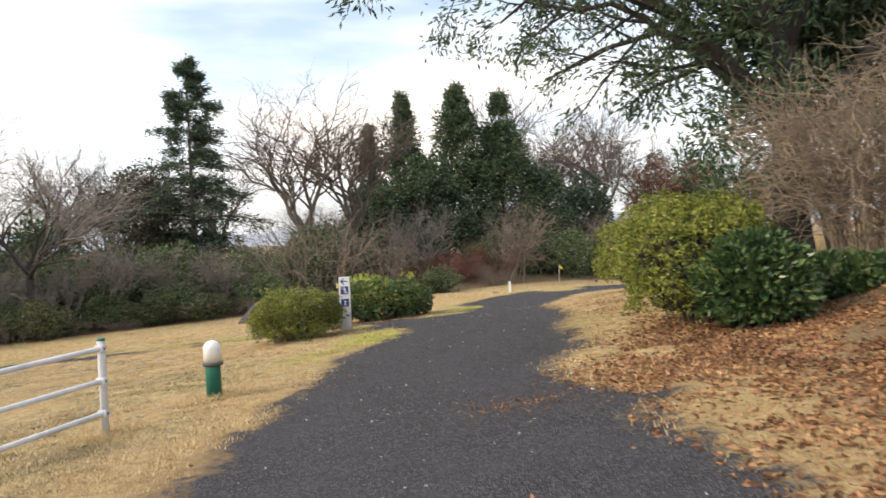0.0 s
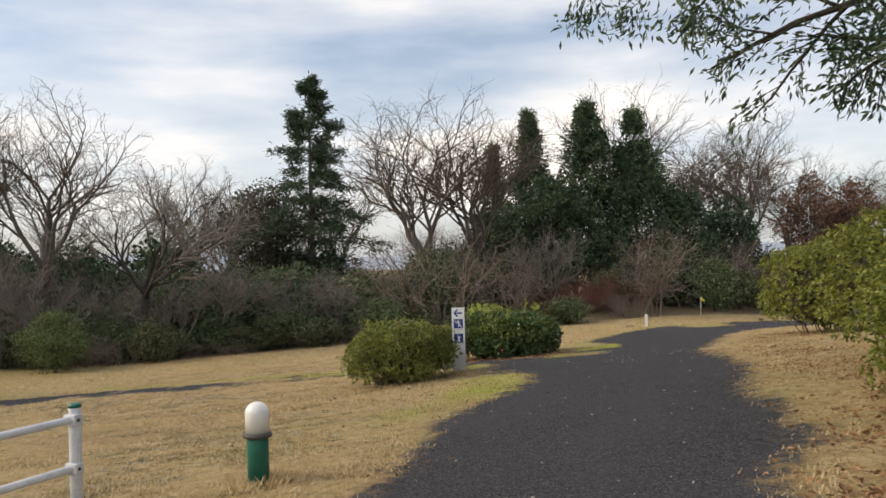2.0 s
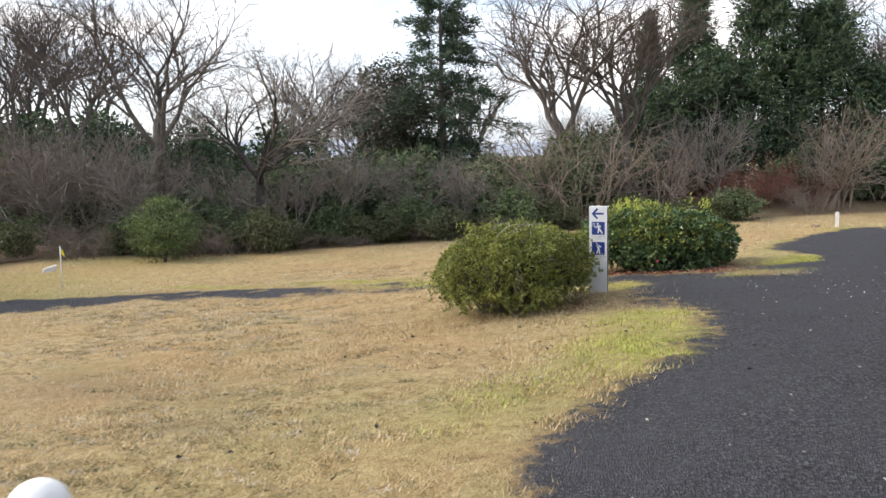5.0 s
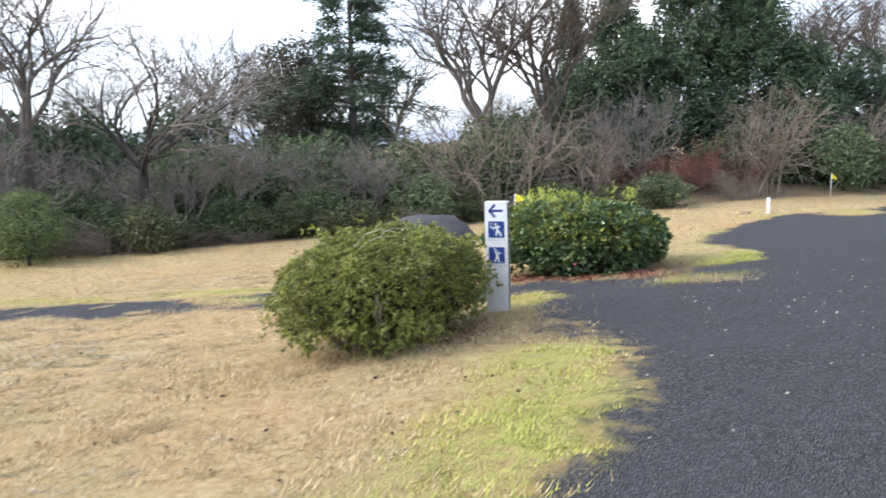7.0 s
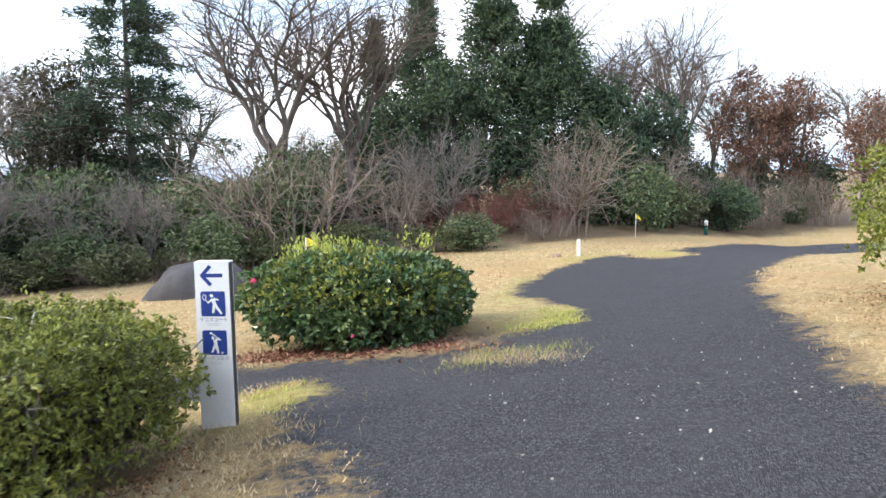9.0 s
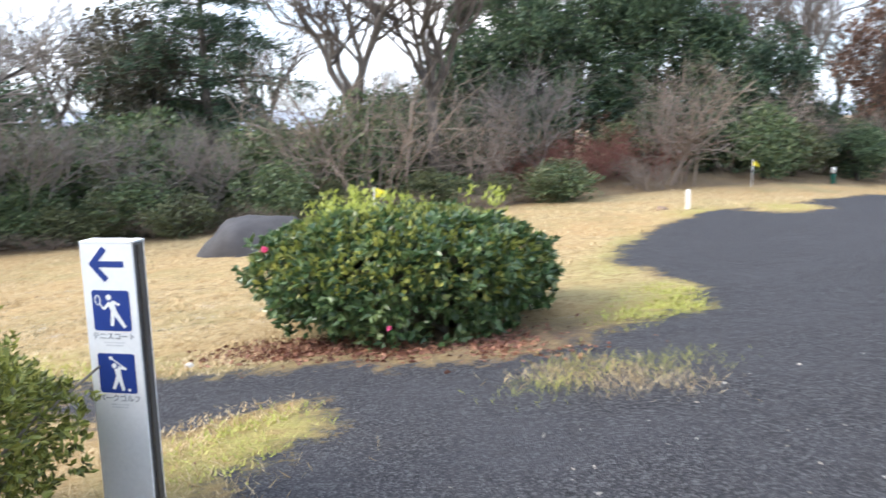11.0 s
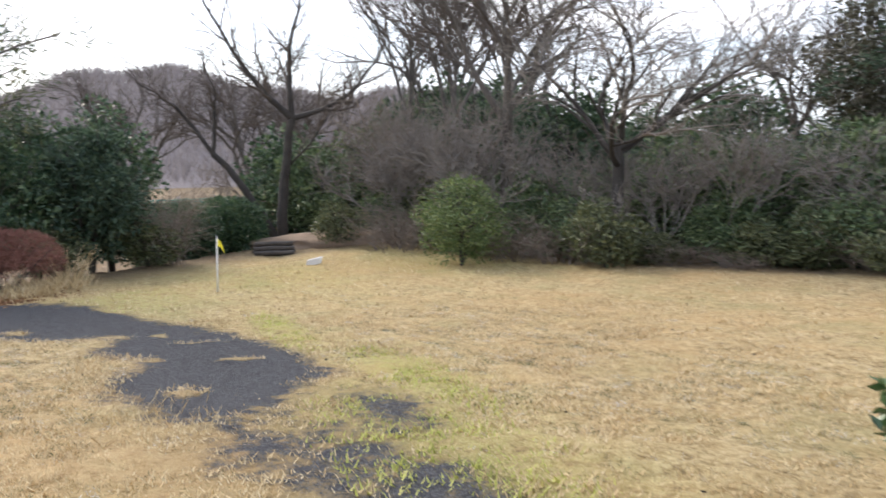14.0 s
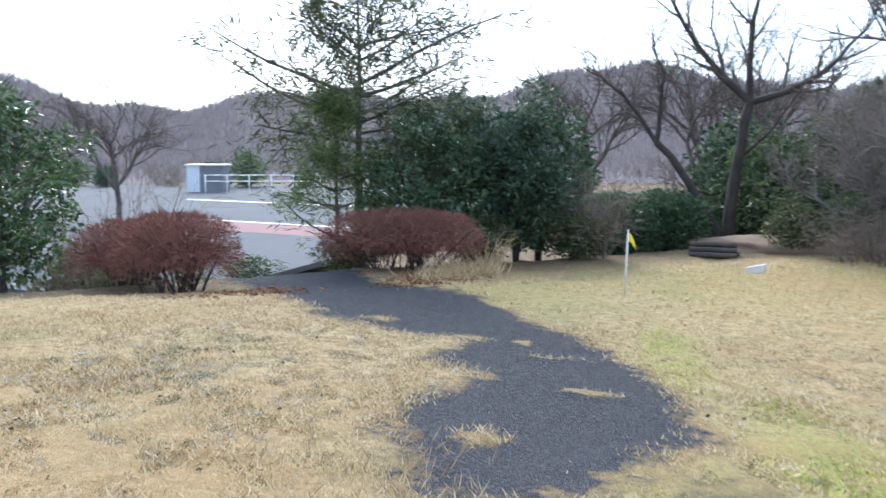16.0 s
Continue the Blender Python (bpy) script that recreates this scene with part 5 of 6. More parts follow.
for k in range(9):
    s = k / 11
    again((DK, TH, DK)[k % 3], -38 + 24 * s, 34.5 + 12 * s + 2 * math.sin(k * 2.1), k * 53, (0.9, 0.85, 1.05)[k % 3], 0.8 + 0.35 * ((k * 0.53) % 1))
for k in range(8):
    s = k / 7
    again((F1, E1, D1, A1)[k % 4], -40 + 58 * s + 2 * math.sin(k * 3.1), 44 + 22 * s + 4 * math.sin(k * 1.3), k * 61, 0.7 + 0.25 * ((k * 0.39) % 1))
for x, y, r, s in ((-24.6, 23.8, 20, 1.1), (-25.6, 24.6, 80, 1.1), (-21.6, 26.2, 110, 1.2), (-20.2, 27.0, 10, 1.1), (-2.4, 40.4, 33, 0.9), (2.4, 50.6, 93, 1.0)):
    again(HS, x, y, r, s)
for x, y, r, s in ((-19.0, 27.4, 60, 1.1), (-23.0, 25.4, 50, 0.9), (-26.6, 22.6, 150, 0.9), (-27.6, 25.8, 250, 1.3)):
    again(OL, x, y, r, s)

# ---- west side: clipped hedges, evergreens, car park ----


def forked_tree():
    """A dark bare tree: a bole that forks at four metres, and a second trunk leaning away from its foot."""
    rng = np.random.default_rng(71)
    s = np.linspace(0, 1, 9)[:, None]

    def limb(a, b, bow):
        a, b = np.array(a, float), np.array(b, float)
        return a * (1 - s) + b * s + np.array(bow, float) * np.sin(s * np.pi) + rng.normal(0, 0.06, (9, 3)) * s

    bole = limb((0, 0, -0.1), (0.6, 0.35, 4.1), (0, -0.12, 0))
    second = limb((0, -0.15, -0.1), (0.2, -2.1, 3.0), (0, 0.15, 0))
    P0 = np.stack([bole, second])
    R0 = np.stack([np.linspace(0.2, 0.13, 9), np.linspace(0.16, 0.10, 9)])
    top, end = bole[-1], second[-1]
    P1 = np.stack([limb(top, top + (0.3, -3.0, 4.2), (0, 0.0, -0.5)), limb(top, top + (0.2, 0.6, 4.6), (0, -0.3, 0)), limb(top, top + (-0.3, 3.4, 2.6), (0, 0.2, -0.5)),
                   limb(end, end + (0.2, -2.2, 2.2), (0, 0, 0.4)), limb(end, end + (0.4, -0.2, 3.2), (0, 0.2, 0)), limb(bole[5], bole[5] + (0.8, 1.8, 2.4), (0, 0, -0.2))])
    R1 = np.array([0.12, 0.11, 0.11, 0.075, 0.08, 0.05])[:, None] * np.linspace(1, 0.25, 9)[None]
    P2, R2 = level(rng, P1, R1, 9, 0.42, 42, 6, 0.15, 0.14, 0.13, 0.6, 0.3)
    P3, R3 = level(rng, P2, R2, 7, 0.48, 40, 4, 0.15, 0.1, 0.12)
    P4, R4 = level(rng, P3, R3, 4, 0.5, 40, 3, 0.15, 0.08, 0.12)
    t = plant("bare_tree", -29.8, 21.4, "dark bare tree forked low into two leaning trunks", "tree", "bare trees")
    part("trunk", join([tubes(P0, R0, 10), tubes(P1, R1, 7)]) + (True,), M_BARK_DARK, t)
    part("crown", join([tubes(P2, np.maximum(R2, 0.008), 4), tubes(P3, np.maximum(R3, 0.006), 3), tubes(P4, np.maximum(R4, 0.005), 3)]), M_TWIG, t)


forked_tree()
bush(73, "brown_hedge", -16.1, 10.9, 0.82, 0.95, 1.28, 9000, 0.13, M_TWIG_RED, "clipped rounded hedge of bare reddish-brown twigs", 0, 2.6, 40, 0, 0.07, "brown hedges", M_BARK_DARK, 0.45, 0.35, 0.08, 0.45, ("twig_shell", "stem_frame"))
bush(74, "brown_hedge", -16.9, 9.5, 0.8, 0.8, 1.15, 6000, 0.13, M_TWIG_RED, "clipped rounded hedge of bare reddish-brown twigs", 0, 2.6, 30, 0, 0.07, "brown hedges", M_BARK_DARK, 0.45, 0.35, 0.08, 0.45, ("twig_shell", "stem_frame"))
bush(75, "brown_hedge", -20.6, 13.5, 0.9, 1.6, 1.22, 12000, 0.13, M_TWIG_RED, "long clipped hedge of bare reddish-brown twigs", 10, 3.0, 50, 0, 0.07, "brown hedges", M_BARK_DARK, 0.45, 0.35, 0.08, 0.45, ("twig_shell", "stem_frame"))
broadleaf(76, -16.2, 7.6, 4.2, 1.7, "dark glossy evergreen camellia tree beside the hedge", M_CAMELLIA, 7000, 0.13, 0.0, 3)
conifer(78, -22.2, 11.6, 4.4, 1.8, "soft green young pine with open low branches", M_FRESH, 34, 0.1, 0.02, 0.22, 22, 0.5, 0.12, 0.13, kind_name="pine_tree")
conifer(77, -23.4, 11.8, 8.2, 3.8, "open-crowned pine rising above the evergreens", M_PINE, 28, 0.44, 0.03, 0.32, 38, 0.35, 0.15, 0.11, kind_name="pine_tree")
for sd, x, y, H, W, lab, mt in ((79, -23.0, 13.4, 4.5, 1.9, "dense dark green evergreen tree", M_BROADLEAF), (80, -25.2, 14.2, 5.2, 2.0, "dense dark green evergreen tree", M_BROADLEAF),
                               (81, -25.4, 16.0, 5.0, 1.6, "dense dark green evergreen tree", M_BROADLEAF), (82, -23.6, 15.6, 4.0, 1.5, "dense dark green evergreen tree", M_CEDAR)):
    broadleaf(sd, x, y, H, W, lab, mt, 7000, 0.15, 0.02, 3)
for sd, x, y, W, H in ((83, -28.0, 17.8, 1.4, 1.9), (84, -28.9, 19.4, 1.3, 1.8)):
    bush(sd, "green_hedge", x, y, W, W, H, 5000, 0.12, M_BROADLEAF, "dark green rounded hedge at the lawn edge", 0, 2.4, 10, 0, group="green hedges")
scrub(85, -24.6, 17.4, 1.4, 2.2, "brown leafless shrub between hedge and trees", M_TWIG_BROWN, 30, 7, 5)
scrub(86, -21.4, 15.2, 0.7, 0.9, "clump of dry pampas grass beside the hedge", M_STRAW, 30, 2, 1, name="dry_grass_clump", category="grass")
again(OL, -22.4, 14.9, 50, 0.9, 0.8)
again(OL, -24.2, 16.9, 150, 1.0, 0.8)
again(OL, -21.6, 12.0, 250, 0.8, 0.8)
again(EV, -19.6, 10.6, 50, 0.5, 0.5)
scrub(87, -21.0, 6.4, 2.1, 4.0, "pale leafless shrub behind the brown hedges", M_TWIG_PALE, 26, 7, 5, thick=0.02)
again(OL, -20.2, 7.4, 120, 0.9, 1.2)
again(OL, -21.0, 5.6, 20, 1.1, 1.5)
again(EV, -18.8, 9.6, 150, 0.4, 0.5)
for x, y, r, s in ((-31.5, 23.0, 30, 1.4), (-33.5, 25.4, 110, 1.6), (-36.5, 24.0, 200, 1.8), (-35.5, 22.5, 10, 1.5)):
    again(EV, x, y, r, s, 1.0)
for x, y, r, s in ((-37, -3.5, 40, 0.72), (-33, -5, 140, 0.6), (-39, 10, 220, 0.7), (-44, 17, 10, 0.95), (-41, 22, 310, 1.0), (-46, 26, 200, 1.1), (-38, 31, 90, 1.1), (-40, 36, 10, 1.1)):
    again(E1, x, y, r, s)


# dark brush along the far side of the car park
for k in range(13):
    q = k / 12
    again((DK, EV, DK, TH)[k % 4], -84 - 6 * math.sin(q * 3.1) - 2 * math.sin(k * 2.2), -46 + 62 * q, k * 67, (0.75, 1.9, 0.6, 0.8)[k % 4], 0.7 + 0.4 * ((k * 0.37) % 1), 0.0)


def parking_lot():
    z = -3.05
    verts = np.array([(-24.5, 3.0, z - 0.0), (-27, 6.5, z), (-42, 9, z), (-75, 12, z), (-96, -14, z), (-92, -42, z), (-60, -52, z), (-34, -30, z)])
    bm = bmesh.new()
    vs = [bm.verts.new(v) for v in verts]
    f = bm.faces.new(vs)
    f.normal_update()
    if f.normal.z < 0:
        f.normal_flip()
    r = bmesh.ops.extrude_face_region(bm, geom=[f])
    for v in r["geom"]:
        if isinstance(v, bmesh.types.BMVert):
            v.co.z -= 0.2
    bmesh.ops.recalc_face_normals(bm, faces=bm.faces)
    tagged(part("parking_lot", bm, M_CONCRETE), "pale grey concrete car park below the lawn", "car park", kind="structure")
    for name, mt, pts, lab in (("road_marking", M_RED_PAVE, [(-44.5, -7), (-39.5, 8), (-43.5, 8.5), (-49, -8)], "faded red surfacing band across the car park"),
                               ("road_marking", M_WHITE, [(-49.4, -9), (-44.0, 8.4), (-44.3, 8.45), (-49.8, -9)], "white painted line on the car park"),
                               ("road_marking", M_WHITE, [(-66, -16), (-60, 2), (-60.5, 2.1), (-66.6, -16)], "white painted line on the car park")):
        bm = bmesh.new()
        g = bm.faces.new([bm.verts.new((px, py, z + 0.012)) for px, py in pts])
        g.normal_update()
        if g.normal.z < 0:
            g.normal_flip()
        tagged(part(name, bm, mt), lab, "marking", kind="structure")


parking_lot()


def shed():
    t = thing("shed", pose(-79.0, -19.9, -3.12, 0, 0, 12), "small pale flat-roofed shed at the far side of the car park", "shed")
    part("wall", box(bmesh.new(), -1.3, 1.6, -2.1, 1.3, 0, 2.6, 0.02), M_SHED_DARK, t, "dark sheet-metal walls")
    part("side_wall", box(bmesh.new(), -1.25, 1.62, -2.14, -2.1, 0, 2.6, 0.01), M_SHED, t, "pale end wall")
    part("front_wall", box(bmesh.new(), 1.6, 1.64, -2.14, -0.9, 0, 2.6, 0.01), M_SHED, t, "pale front panel")
    part("roof", box(bmesh.new(), -1.5, 1.8, -2.3, 1.5, 2.6, 2.74, 0.02), M_SHED, t, "flat pale roof")


shed()


def guard_rail():
    t = thing("guard_rail", pose(-73.5, -12.6, -3.1, 0, 0, 100), "white railing at the far edge of the car park", "railing")
    for k in range(7):
        o = part("post", lathe([(0.05, 0), (0.05, 1.9)], 8), M_WHITE, t)
        o.location = (k * 2 - 5, 0, 0)
    for h in (1.3, 1.85):
        part("rail", tubes(np.array([[(-5, 0, h), (1, 0, h), (7, 0, h)]], float), np.full((1, 3), 0.035), 8), M_WHITE, t)


guard_rail()


def net_fence():
    t = thing("net_fence", pose(-49.1, 20.1, land1(-49.1, 20.1), 0, 0, 98), "green netting fence on poles behind the hedge", "fence")
    H = 3.2
    for k in range(4):
        o = part("pole", lathe([(0.05, 0), (0.05, H + 0.1)], 8), M_STEEL, t)
        o.location = (k * 2 - 3, 0, 0)
    P = [[(-3 + 0.12 * i, 0, 0.1), (-3 + 0.12 * i, 0.02, H / 2), (-3 + 0.12 * i, 0, H)] for i in range(51)]
    Q = [[(-3, 0, 0.1 + 0.12 * i), (0, 0.02, 0.1 + 0.12 * i), (3, 0, 0.1 + 0.12 * i)] for i in range(26)]
    part("netting", tubes(np.array(P + Q, float), np.full((77, 3), 0.022), 4), M_NET, t, "green netting")


net_fence()


def hills():
    """Wooded winter hills that close the view to the west, haze painted in as paler woodland."""
    rng = np.random.default_rng(91)
    az, rr = np.radians(np.linspace(132, 262, 131)), np.linspace(118, 330, 26)
    A, Rr = np.meshgrid(az, rr)
    deg = np.degrees(A)
    env = smooth01(132, 158, deg) * (1 - smooth01(238, 262, deg))
    ridge = 19.2 + 4 * np.sin(deg * 0.11 + 1) + 3 * np.sin(deg * 0.29) + 1.2 * np.sin(deg * 0.9)
    Z = -4 + ridge * env * smooth01(118, 250, Rr) * (1 - 0.3 * smooth01(270, 330, Rr))
    x, y = -4 + Rr * np.cos(A), 17 + Rr * np.sin(A)
    i, j = np.meshgrid(np.arange(130), np.arange(25))
    a = (j * 131 + i).ravel()
    t = thing("wooded_hills", pose(0, 0, 0), "low hills covered in grey-brown winter woodland, colour paled for haze", "hills")
    t["kind"] = "structure"
    part("slope", (np.stack([x.ravel(), y.ravel(), Z.ravel()], 1), np.stack([a, a + 1, a + 132, a + 131], 1), True), M_HILL_BASE, t)
    n = 150000
    ii, jj = rng.random(n) * 129.9, rng.random(n) ** 0.8 * 24.9
    i0, j0 = ii.astype(int), jj.astype(int)
    fi, fj = ii - i0, jj - j0

    def at(G):
        return (G[j0, i0] * (1 - fi) + G[j0, i0 + 1] * fi) * (1 - fj) + (G[j0 + 1, i0] * (1 - fi) + G[j0 + 1, i0 + 1] * fi) * fj

    C = np.stack([at(x), at(y), at(Z)], 1)
    C[:, 2] += rng.random(n) * 2.0
    D = rng.normal(0, 0.3, (n, 3)) + np.array([0, 0, 1.0])
    o = part("woodland", leaves(C, D, 2.6, rng, 0.09, 0.1, 0.9), M_HILL, t)
    o["kind"] = "stuff"


hills()


def far_ridge():
    """Hills on the northern horizon, haze painted as blue-grey, seen through gaps in the wood."""
    az = np.radians(np.linspace(55, 140, 120))
    d = np.degrees(az)
    top = 9 + 3.5 * np.sin(d * 0.21) + 2 * np.sin(d * 0.57 + 1) + 0.8 * np.sin(d * 1.7)
    rows = [(520, -5 + 0 * top), (560, 0.55 * top - 2), (620, top), (760, -5 + 0 * top)]
    v = np.concatenate([np.stack([r * np.cos(az), 20 + r * np.sin(az), z], 1) for r, z in rows])
    i, j = np.meshgrid(np.arange(119), np.arange(3))
    a = (j * 120 + i).ravel()
    tagged(part("far_hills", (v, np.stack([a, a + 1, a + 121, a + 120], 1), True), M_FAR_HAZED), "distant hills on the horizon, haze put into their blue-grey colour", "hills", kind="structure")


far_ridge()


# ---- grass, fallen leaves and scraps ----
PATCHY = np.random.default_rng(77).random((256, 256))


def patchy(x, y, per_metre, shift=0.0):
    """Soft random patches, nought to one."""
    u, v = x * per_metre + shift + 500, y * per_metre + shift * 1.7 + 500
    i, j = np.floor(u).astype(int), np.floor(v).astype(int)
    f, g = u - i, v - j
    f, g = f * f * (3 - 2 * f), g * g * (3 - 2 * g)
    a, b, c, d = PATCHY[i % 256, j % 256], PATCHY[(i + 1) % 256, j % 256], PATCHY[i % 256, (j + 1) % 256], PATCHY[(i + 1) % 256, (j + 1) % 256]
    return (a * (1 - f) + b * f) * (1 - g) + (c * (1 - f) + d * f) * g


def blades(name, n, x0, x1, y0, y1, seed, material, label, want, length, thin=0.006, lie=0.8):
    """Short blades, one triangle each, standing where want(x, y) lets them."""
    rng = np.random.default_rng(seed)
    x, y = x0 + (x1 - x0) * rng.random(n), y0 + (y1 - y0) * rng.random(n)
    keep = want(x, y, rng.random(n))
    x, y = x[keep], y[keep]
    m = len(x)
    z = land(x, y) - 0.004
    edge = np.minimum(np.minimum(x - x0, x1 - x), np.minimum(y - y0, y1 - y))
    soft = smooth01(0, 1.5, edge) > rng.random(m)
    x, y, z = x[soft], y[soft], z[soft]
    m = len(x)
    a = rng.random(m) * 6.2832
    lush = patchy(x, y, 4.5) * 0.6 + patchy(x, y, 1.3, 30) * 0.4
    thick = lush > 0.25 + 0.3 * rng.random(m)
    x, y, z, a, lush = x[thick], y[thick], z[thick], a[thick], lush[thick]
    m = len(x)
    L = length * (0.4 + rng.random(m)) * (0.3 + 1.8 * lush)
    d = unit(np.stack([np.cos(a) * lie, np.sin(a) * lie, 0.35 + 0.65 * rng.random(m)], 1))
    s = np.stack([-np.sin(a), np.cos(a), np.zeros(m)], 1) * thin
    c = np.stack([x, y, z], 1)
    v = np.stack([c - s, c + s, c + d * L[:, None]], 1).reshape(-1, 3)
    o = part(name, (v, np.arange(m * 3).reshape(m, 3)), material)
    tagged(o, label, "grass", kind="stuff")


def dry_here(x, y, r):
    p = paving(x, y)
    return (p < -0.02 - 0.35 * (r - 0.6)) & (lawn_edge(x, y) < 0.8) & (greenness(x, y) < 0.3 + 0.5 * r) & (x < 4.6) & (soil_cover(x, y) < 0.25 + 0.5 * r)


def green_here(x, y, r):
    p = paving(x, y)
    return (p < 0.12 - 0.3 * r) & (greenness(x, y) > 0.25 + 0.6 * r)


blades("dry_grass", 240000, -6.5, 2.2, 1.5, 18.0, 101, M_STRAW, "short dry straw-coloured turf blades", dry_here, 0.035, 0.004)
blades("dry_grass", 260000, -14.5, -2.5, 10.5, 26.0, 102, M_STRAW, "short dry straw-coloured turf blades", dry_here, 0.038, 0.006)
blades("dry_grass", 60000, -26.0, 4.0, 8.0, 42.0, 103, M_STRAW, "short dry straw-coloured turf blades", lambda x, y, r: dry_here(x, y, r) & ((y > 24) | (x < -13)), 0.06, 0.012)
blades("dry_grass", 90000, 1.4, 4.6, 2.0, 24.0, 104, M_STRAW, "short dry straw-coloured turf blades", dry_here, 0.034, 0.004)
blades("green_grass", 170000, -4.0, 1.5, 7.0, 23.0, 105, M_GRASS, "mossy yellow-green turf blades along the path", green_here, 0.04)
blades("green_grass", 150000, -16.0, -3.5, 15.0, 21.0, 106, M_GRASS, "mossy yellow-green turf blades along the path", green_here, 0.045, 0.008)


def tuft(x, y, n, length, seed, material=None, spread=0.16):
    rng = np.random.default_rng(seed)
    px, py = x + rng.normal(0, spread, n), y + rng.normal(0, spread, n)
    a = rng.random(n) * 6.28
    d = np.stack([np.cos(a) * 0.7, np.sin(a) * 0.7, 0.4 + rng.random(n)], 1)
    v, f = leaves(np.stack([px, py, land(px, py) - 0.01], 1), d, length, rng, 0.05, 0.05)
    tagged(part("grass_tuft", (v, f), material or M_STRAW), "uncut tuft of dry grass", "grass", "grass tufts", "stuff")


for x, y, n, L, s in ((-1.13, 6.63, 700, 0.12, 1), (-1.44, 5.15, 700, 0.10, 2), (-2.6, 15.7, 500, 0.10, 3), (-3.6, 13.3, 700, 0.10, 4), (-2.8, 13.4, 500, 0.10, 5), (-20.4, 15.0, 400, 0.4, 6), (-19.4, 14.6, 300, 0.3, 7), (-7.9, 16.4, 300, 0.12, 8)):
    tuft(x, y, n, L, 200 + s, spread=0.16 if s < 3 else 0.35)


for k in range(18):
    q = np.random.default_rng(400 + k).random(4)
    tuft(-1.25 + 1.0 * q[0], 17.65 + (0.75 if k < 17 else 1.9) * q[1], 90, 0.07, 440 + k, M_GRASS if q[2] > 0.75 else M_STRAW, 0.15)


def turf_clumps(n, spots, seed, material, length, label):
    """Short coarse clumps that mottle the mown turf."""
    rng = np.random.default_rng(seed)
    share = np.array([s[4] for s in spots], float)
    S = np.array(spots)[rng.choice(len(spots), n, p=share / share.sum())]
    cx, cy = S[:, 0] + rng.normal(0, 0.6, n) * S[:, 2], S[:, 1] + rng.normal(0, 0.6, n) * S[:, 3]
    keep = paving(cx, cy) < -0.12
    cx, cy = cx[keep], cy[keep]
    k = 34
    w = np.repeat(0.03 + 0.06 * rng.random(len(cx)), k)
    x, y = np.repeat(cx, k) + rng.normal(0, 1.5, len(w)) * w, np.repeat(cy, k) + rng.normal(0, 0.8, len(w)) * w
    D = rng.normal(0, 0.9, (len(x), 3))
    D[:, 2] = 0.25 + 0.5 * rng.random(len(x))
    v, f = leaves(np.stack([x, y, land(x, y) - 0.004], 1), D, length, rng, 0.09, 0.05)
    tagged(part("turf_clumps", (v, f), material), label, "grass", kind="stuff")


turf_clumps(4200, [(-9.5, 14.6, 3.2, 1.6, 5), (-9.5, 20.5, 4.5, 2.2, 4), (-3.0, 8.0, 2.2, 4.0, 6), (-6.5, 12.5, 2.0, 2.0, 3), (-2.4, 3.2, 1.4, 2.2, 4)], 351, M_OLIVE, 0.035, "dull olive clumps in the winter turf")
turf_clumps(1100, [(-9.5, 14.6, 3.2, 1.6, 5), (-9.5, 20.5, 4.5, 2.2, 4), (-3.0, 8.0, 2.2, 4.0, 3), (-6.5, 12.5, 2.0, 2.0, 3), (-2.4, 3.2, 1.4, 2.2, 2)], 352, M_PALE_LITTER, 0.04, "bleached clumps in the winter turf")


def scatter(name, n, spots, seed, material, size, label, category="leaves", lift=0.012, on_paving=1.0):
    """Loose leaves that lie about the spots (x, y, rx, ry, share)."""
    rng = np.random.default_rng(seed)
    share = np.array([s[4] for s in spots], float)
    pick = rng.choice(len(spots), n, p=share / share.sum())
    S = np.array(spots)[pick]
    x, y = S[:, 0] + rng.normal(0, 0.5, n) * S[:, 2], S[:, 1] + rng.normal(0, 0.5, n) * S[:, 3]
    keep = (paving(x, y) < 0.15) | (rng.random(n) < on_paving)
    x, y = x[keep], y[keep]
    n = len(x)
    D = rng.normal(0, 1, (n, 3)) * np.array([1, 1, 0.22])
    v, f = leaves(np.stack([x, y, land(x, y) + lift * rng.random(n)], 1), D, size, rng, 0.55, 0.16, 0.8)
    tagged(part(name, (v, f), material), label, category, kind="stuff")


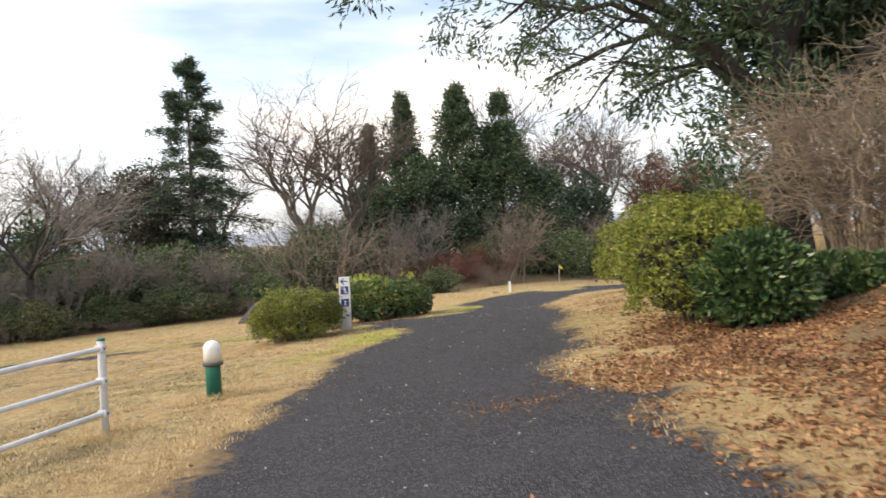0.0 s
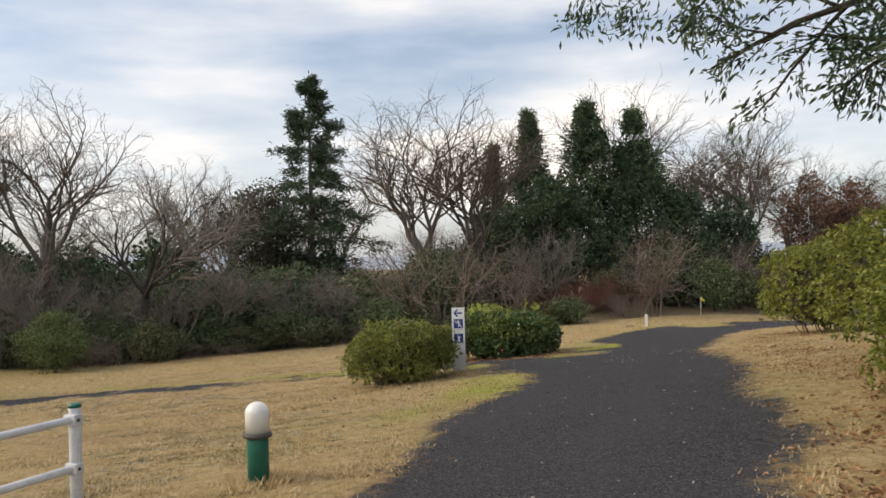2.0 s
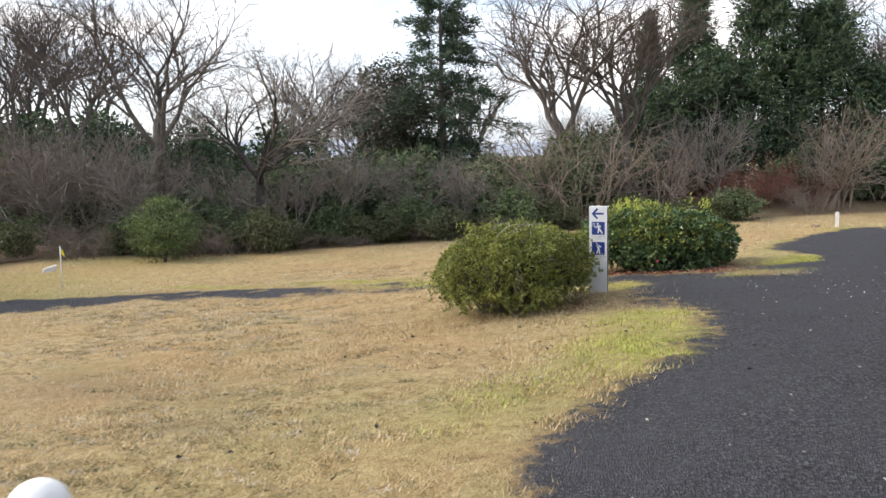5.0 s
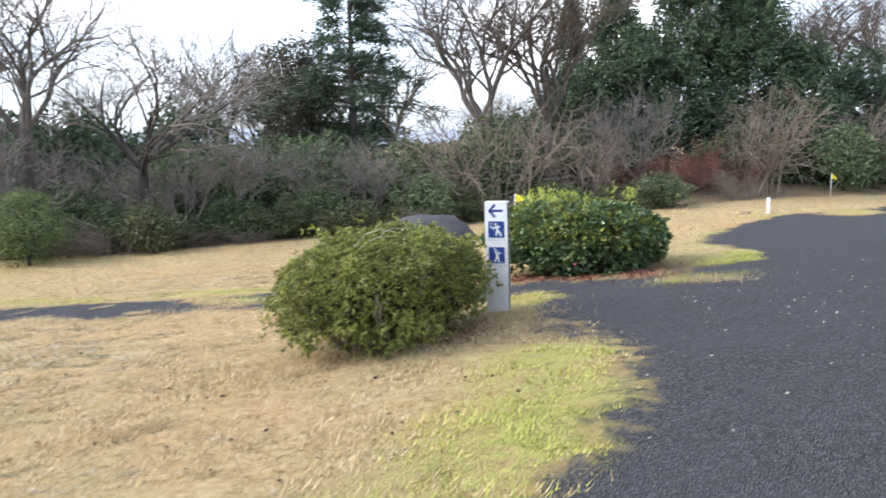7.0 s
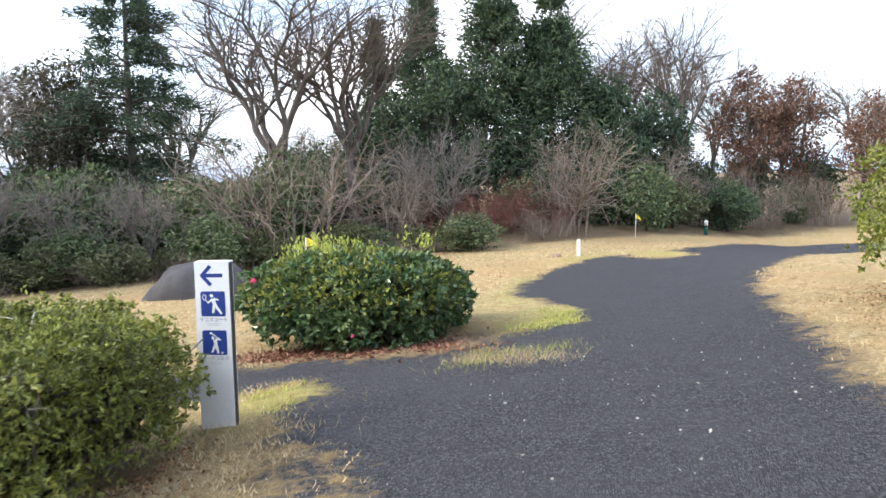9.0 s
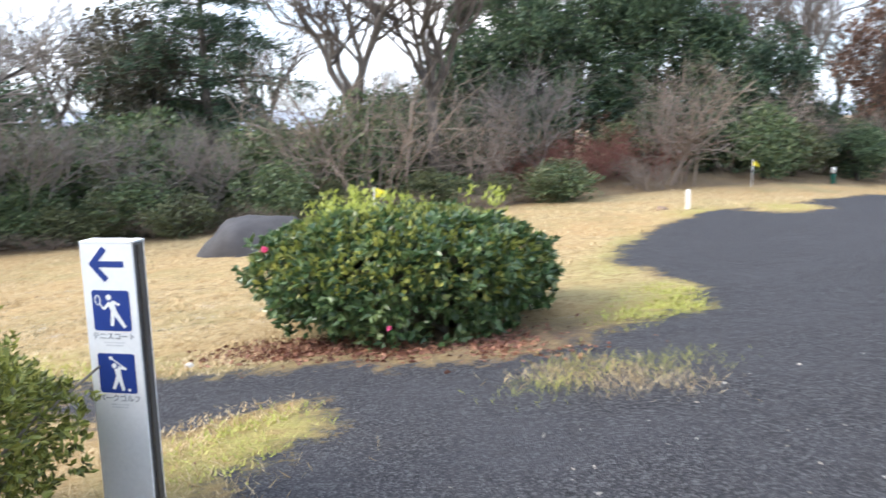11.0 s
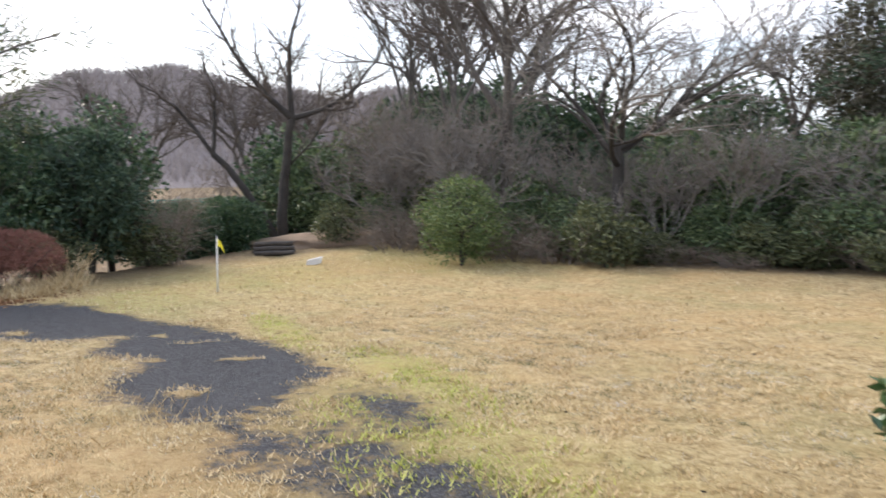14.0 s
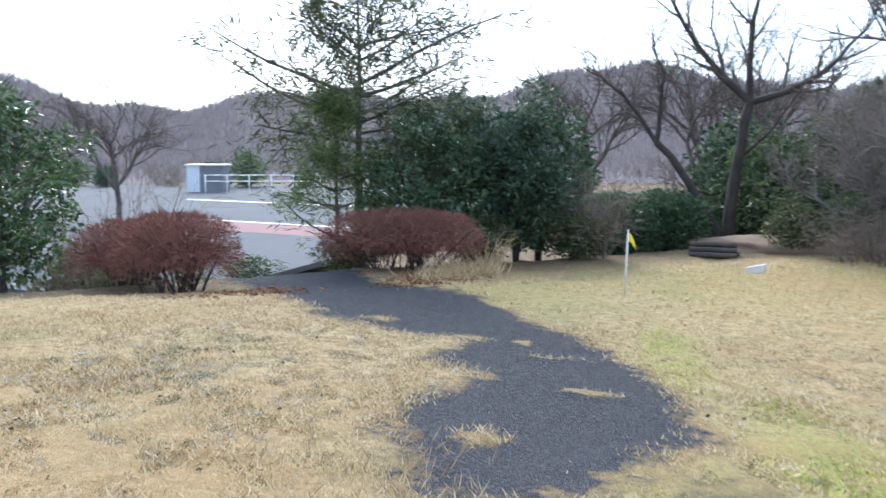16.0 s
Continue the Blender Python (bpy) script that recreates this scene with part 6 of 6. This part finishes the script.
scatter("fallen_leaves", 46000, [(5.6, 3.0, 2.2, 4.5, 5), (4.6, 5.6, 1.6, 2.0, 4), (7.5, 4.5, 3.5, 3.0, 4), (3.6, 5.3, 1.0, 1.2, 1), (3.9, 7.2, 0.7, 2.2, 2), (4.2, 1.0, 0.8, 3.5, 2)], 301, M_LITTER, 0.047, "brown fallen leaves thick on the bank", on_paving=0.02)
scatter("fallen_leaves", 420, [(2.3, 4.45, 0.42, 0.32, 3), (3.1, 4.7, 0.8, 0.7, 2), (0.0, 6.6, 0.25, 1.5, 1)], 302, M_LITTER, 0.026, "brown leaf scraps drifted on the path")
scatter("fallen_leaves", 2800, [(-3.6, 19.0, 0.7, 0.5, 4), (-2.6, 18.8, 1.4, 0.35, 3), (-1.8, 19.2, 0.5, 0.6, 1)], 303, M_RED_LITTER, 0.05, "reddish brown leaves under the camellia")
scatter("fallen_leaves", 2200, [(-15.4, 12.4, 1.2, 0.6, 2), (-19.2, 14.4, 1.6, 0.8, 2)], 304, M_LITTER, 0.07, "brown leaves under the hedge")
scatter("fallen_leaves", 5000, [(3.3, 12.0, 0.8, 4.0, 3), (3.0, 17.0, 0.7, 4.0, 2), (3.4, 20.5, 0.8, 2.0, 2)], 308, M_LITTER, 0.03, "brown leaf litter thin on the verge", on_paving=0.01)
scatter("fallen_leaves", 900, [(-2.75, 13.6, 0.6, 0.7, 2), (-2.5, 14.6, 0.3, 1.0, 2)], 307, M_LITTER, 0.035, "brown leaf litter under the azalea", on_paving=0.05)
scatter("leaf_scraps", 280, [(1.2, 10, 1.6, 9, 3), (0.6, 15.5, 2.2, 3, 3), (1.6, 3, 1.5, 4, 2)], 305, M_PALE_LITTER, 0.024, "pale dry leaf scraps on the asphalt")
scatter("dirt_clods", 320, [(-2.5, 9.5, 3.0, 5.0, 4), (-6.0, 13.0, 4.0, 3.0, 3), (-8.0, 21.0, 6.0, 4.0, 2), (-9.0, 14.0, 3.0, 2.0, 2)], 306, M_BARK_DARK, 0.04, "dark bits of soil and bark on the lawn", "debris")
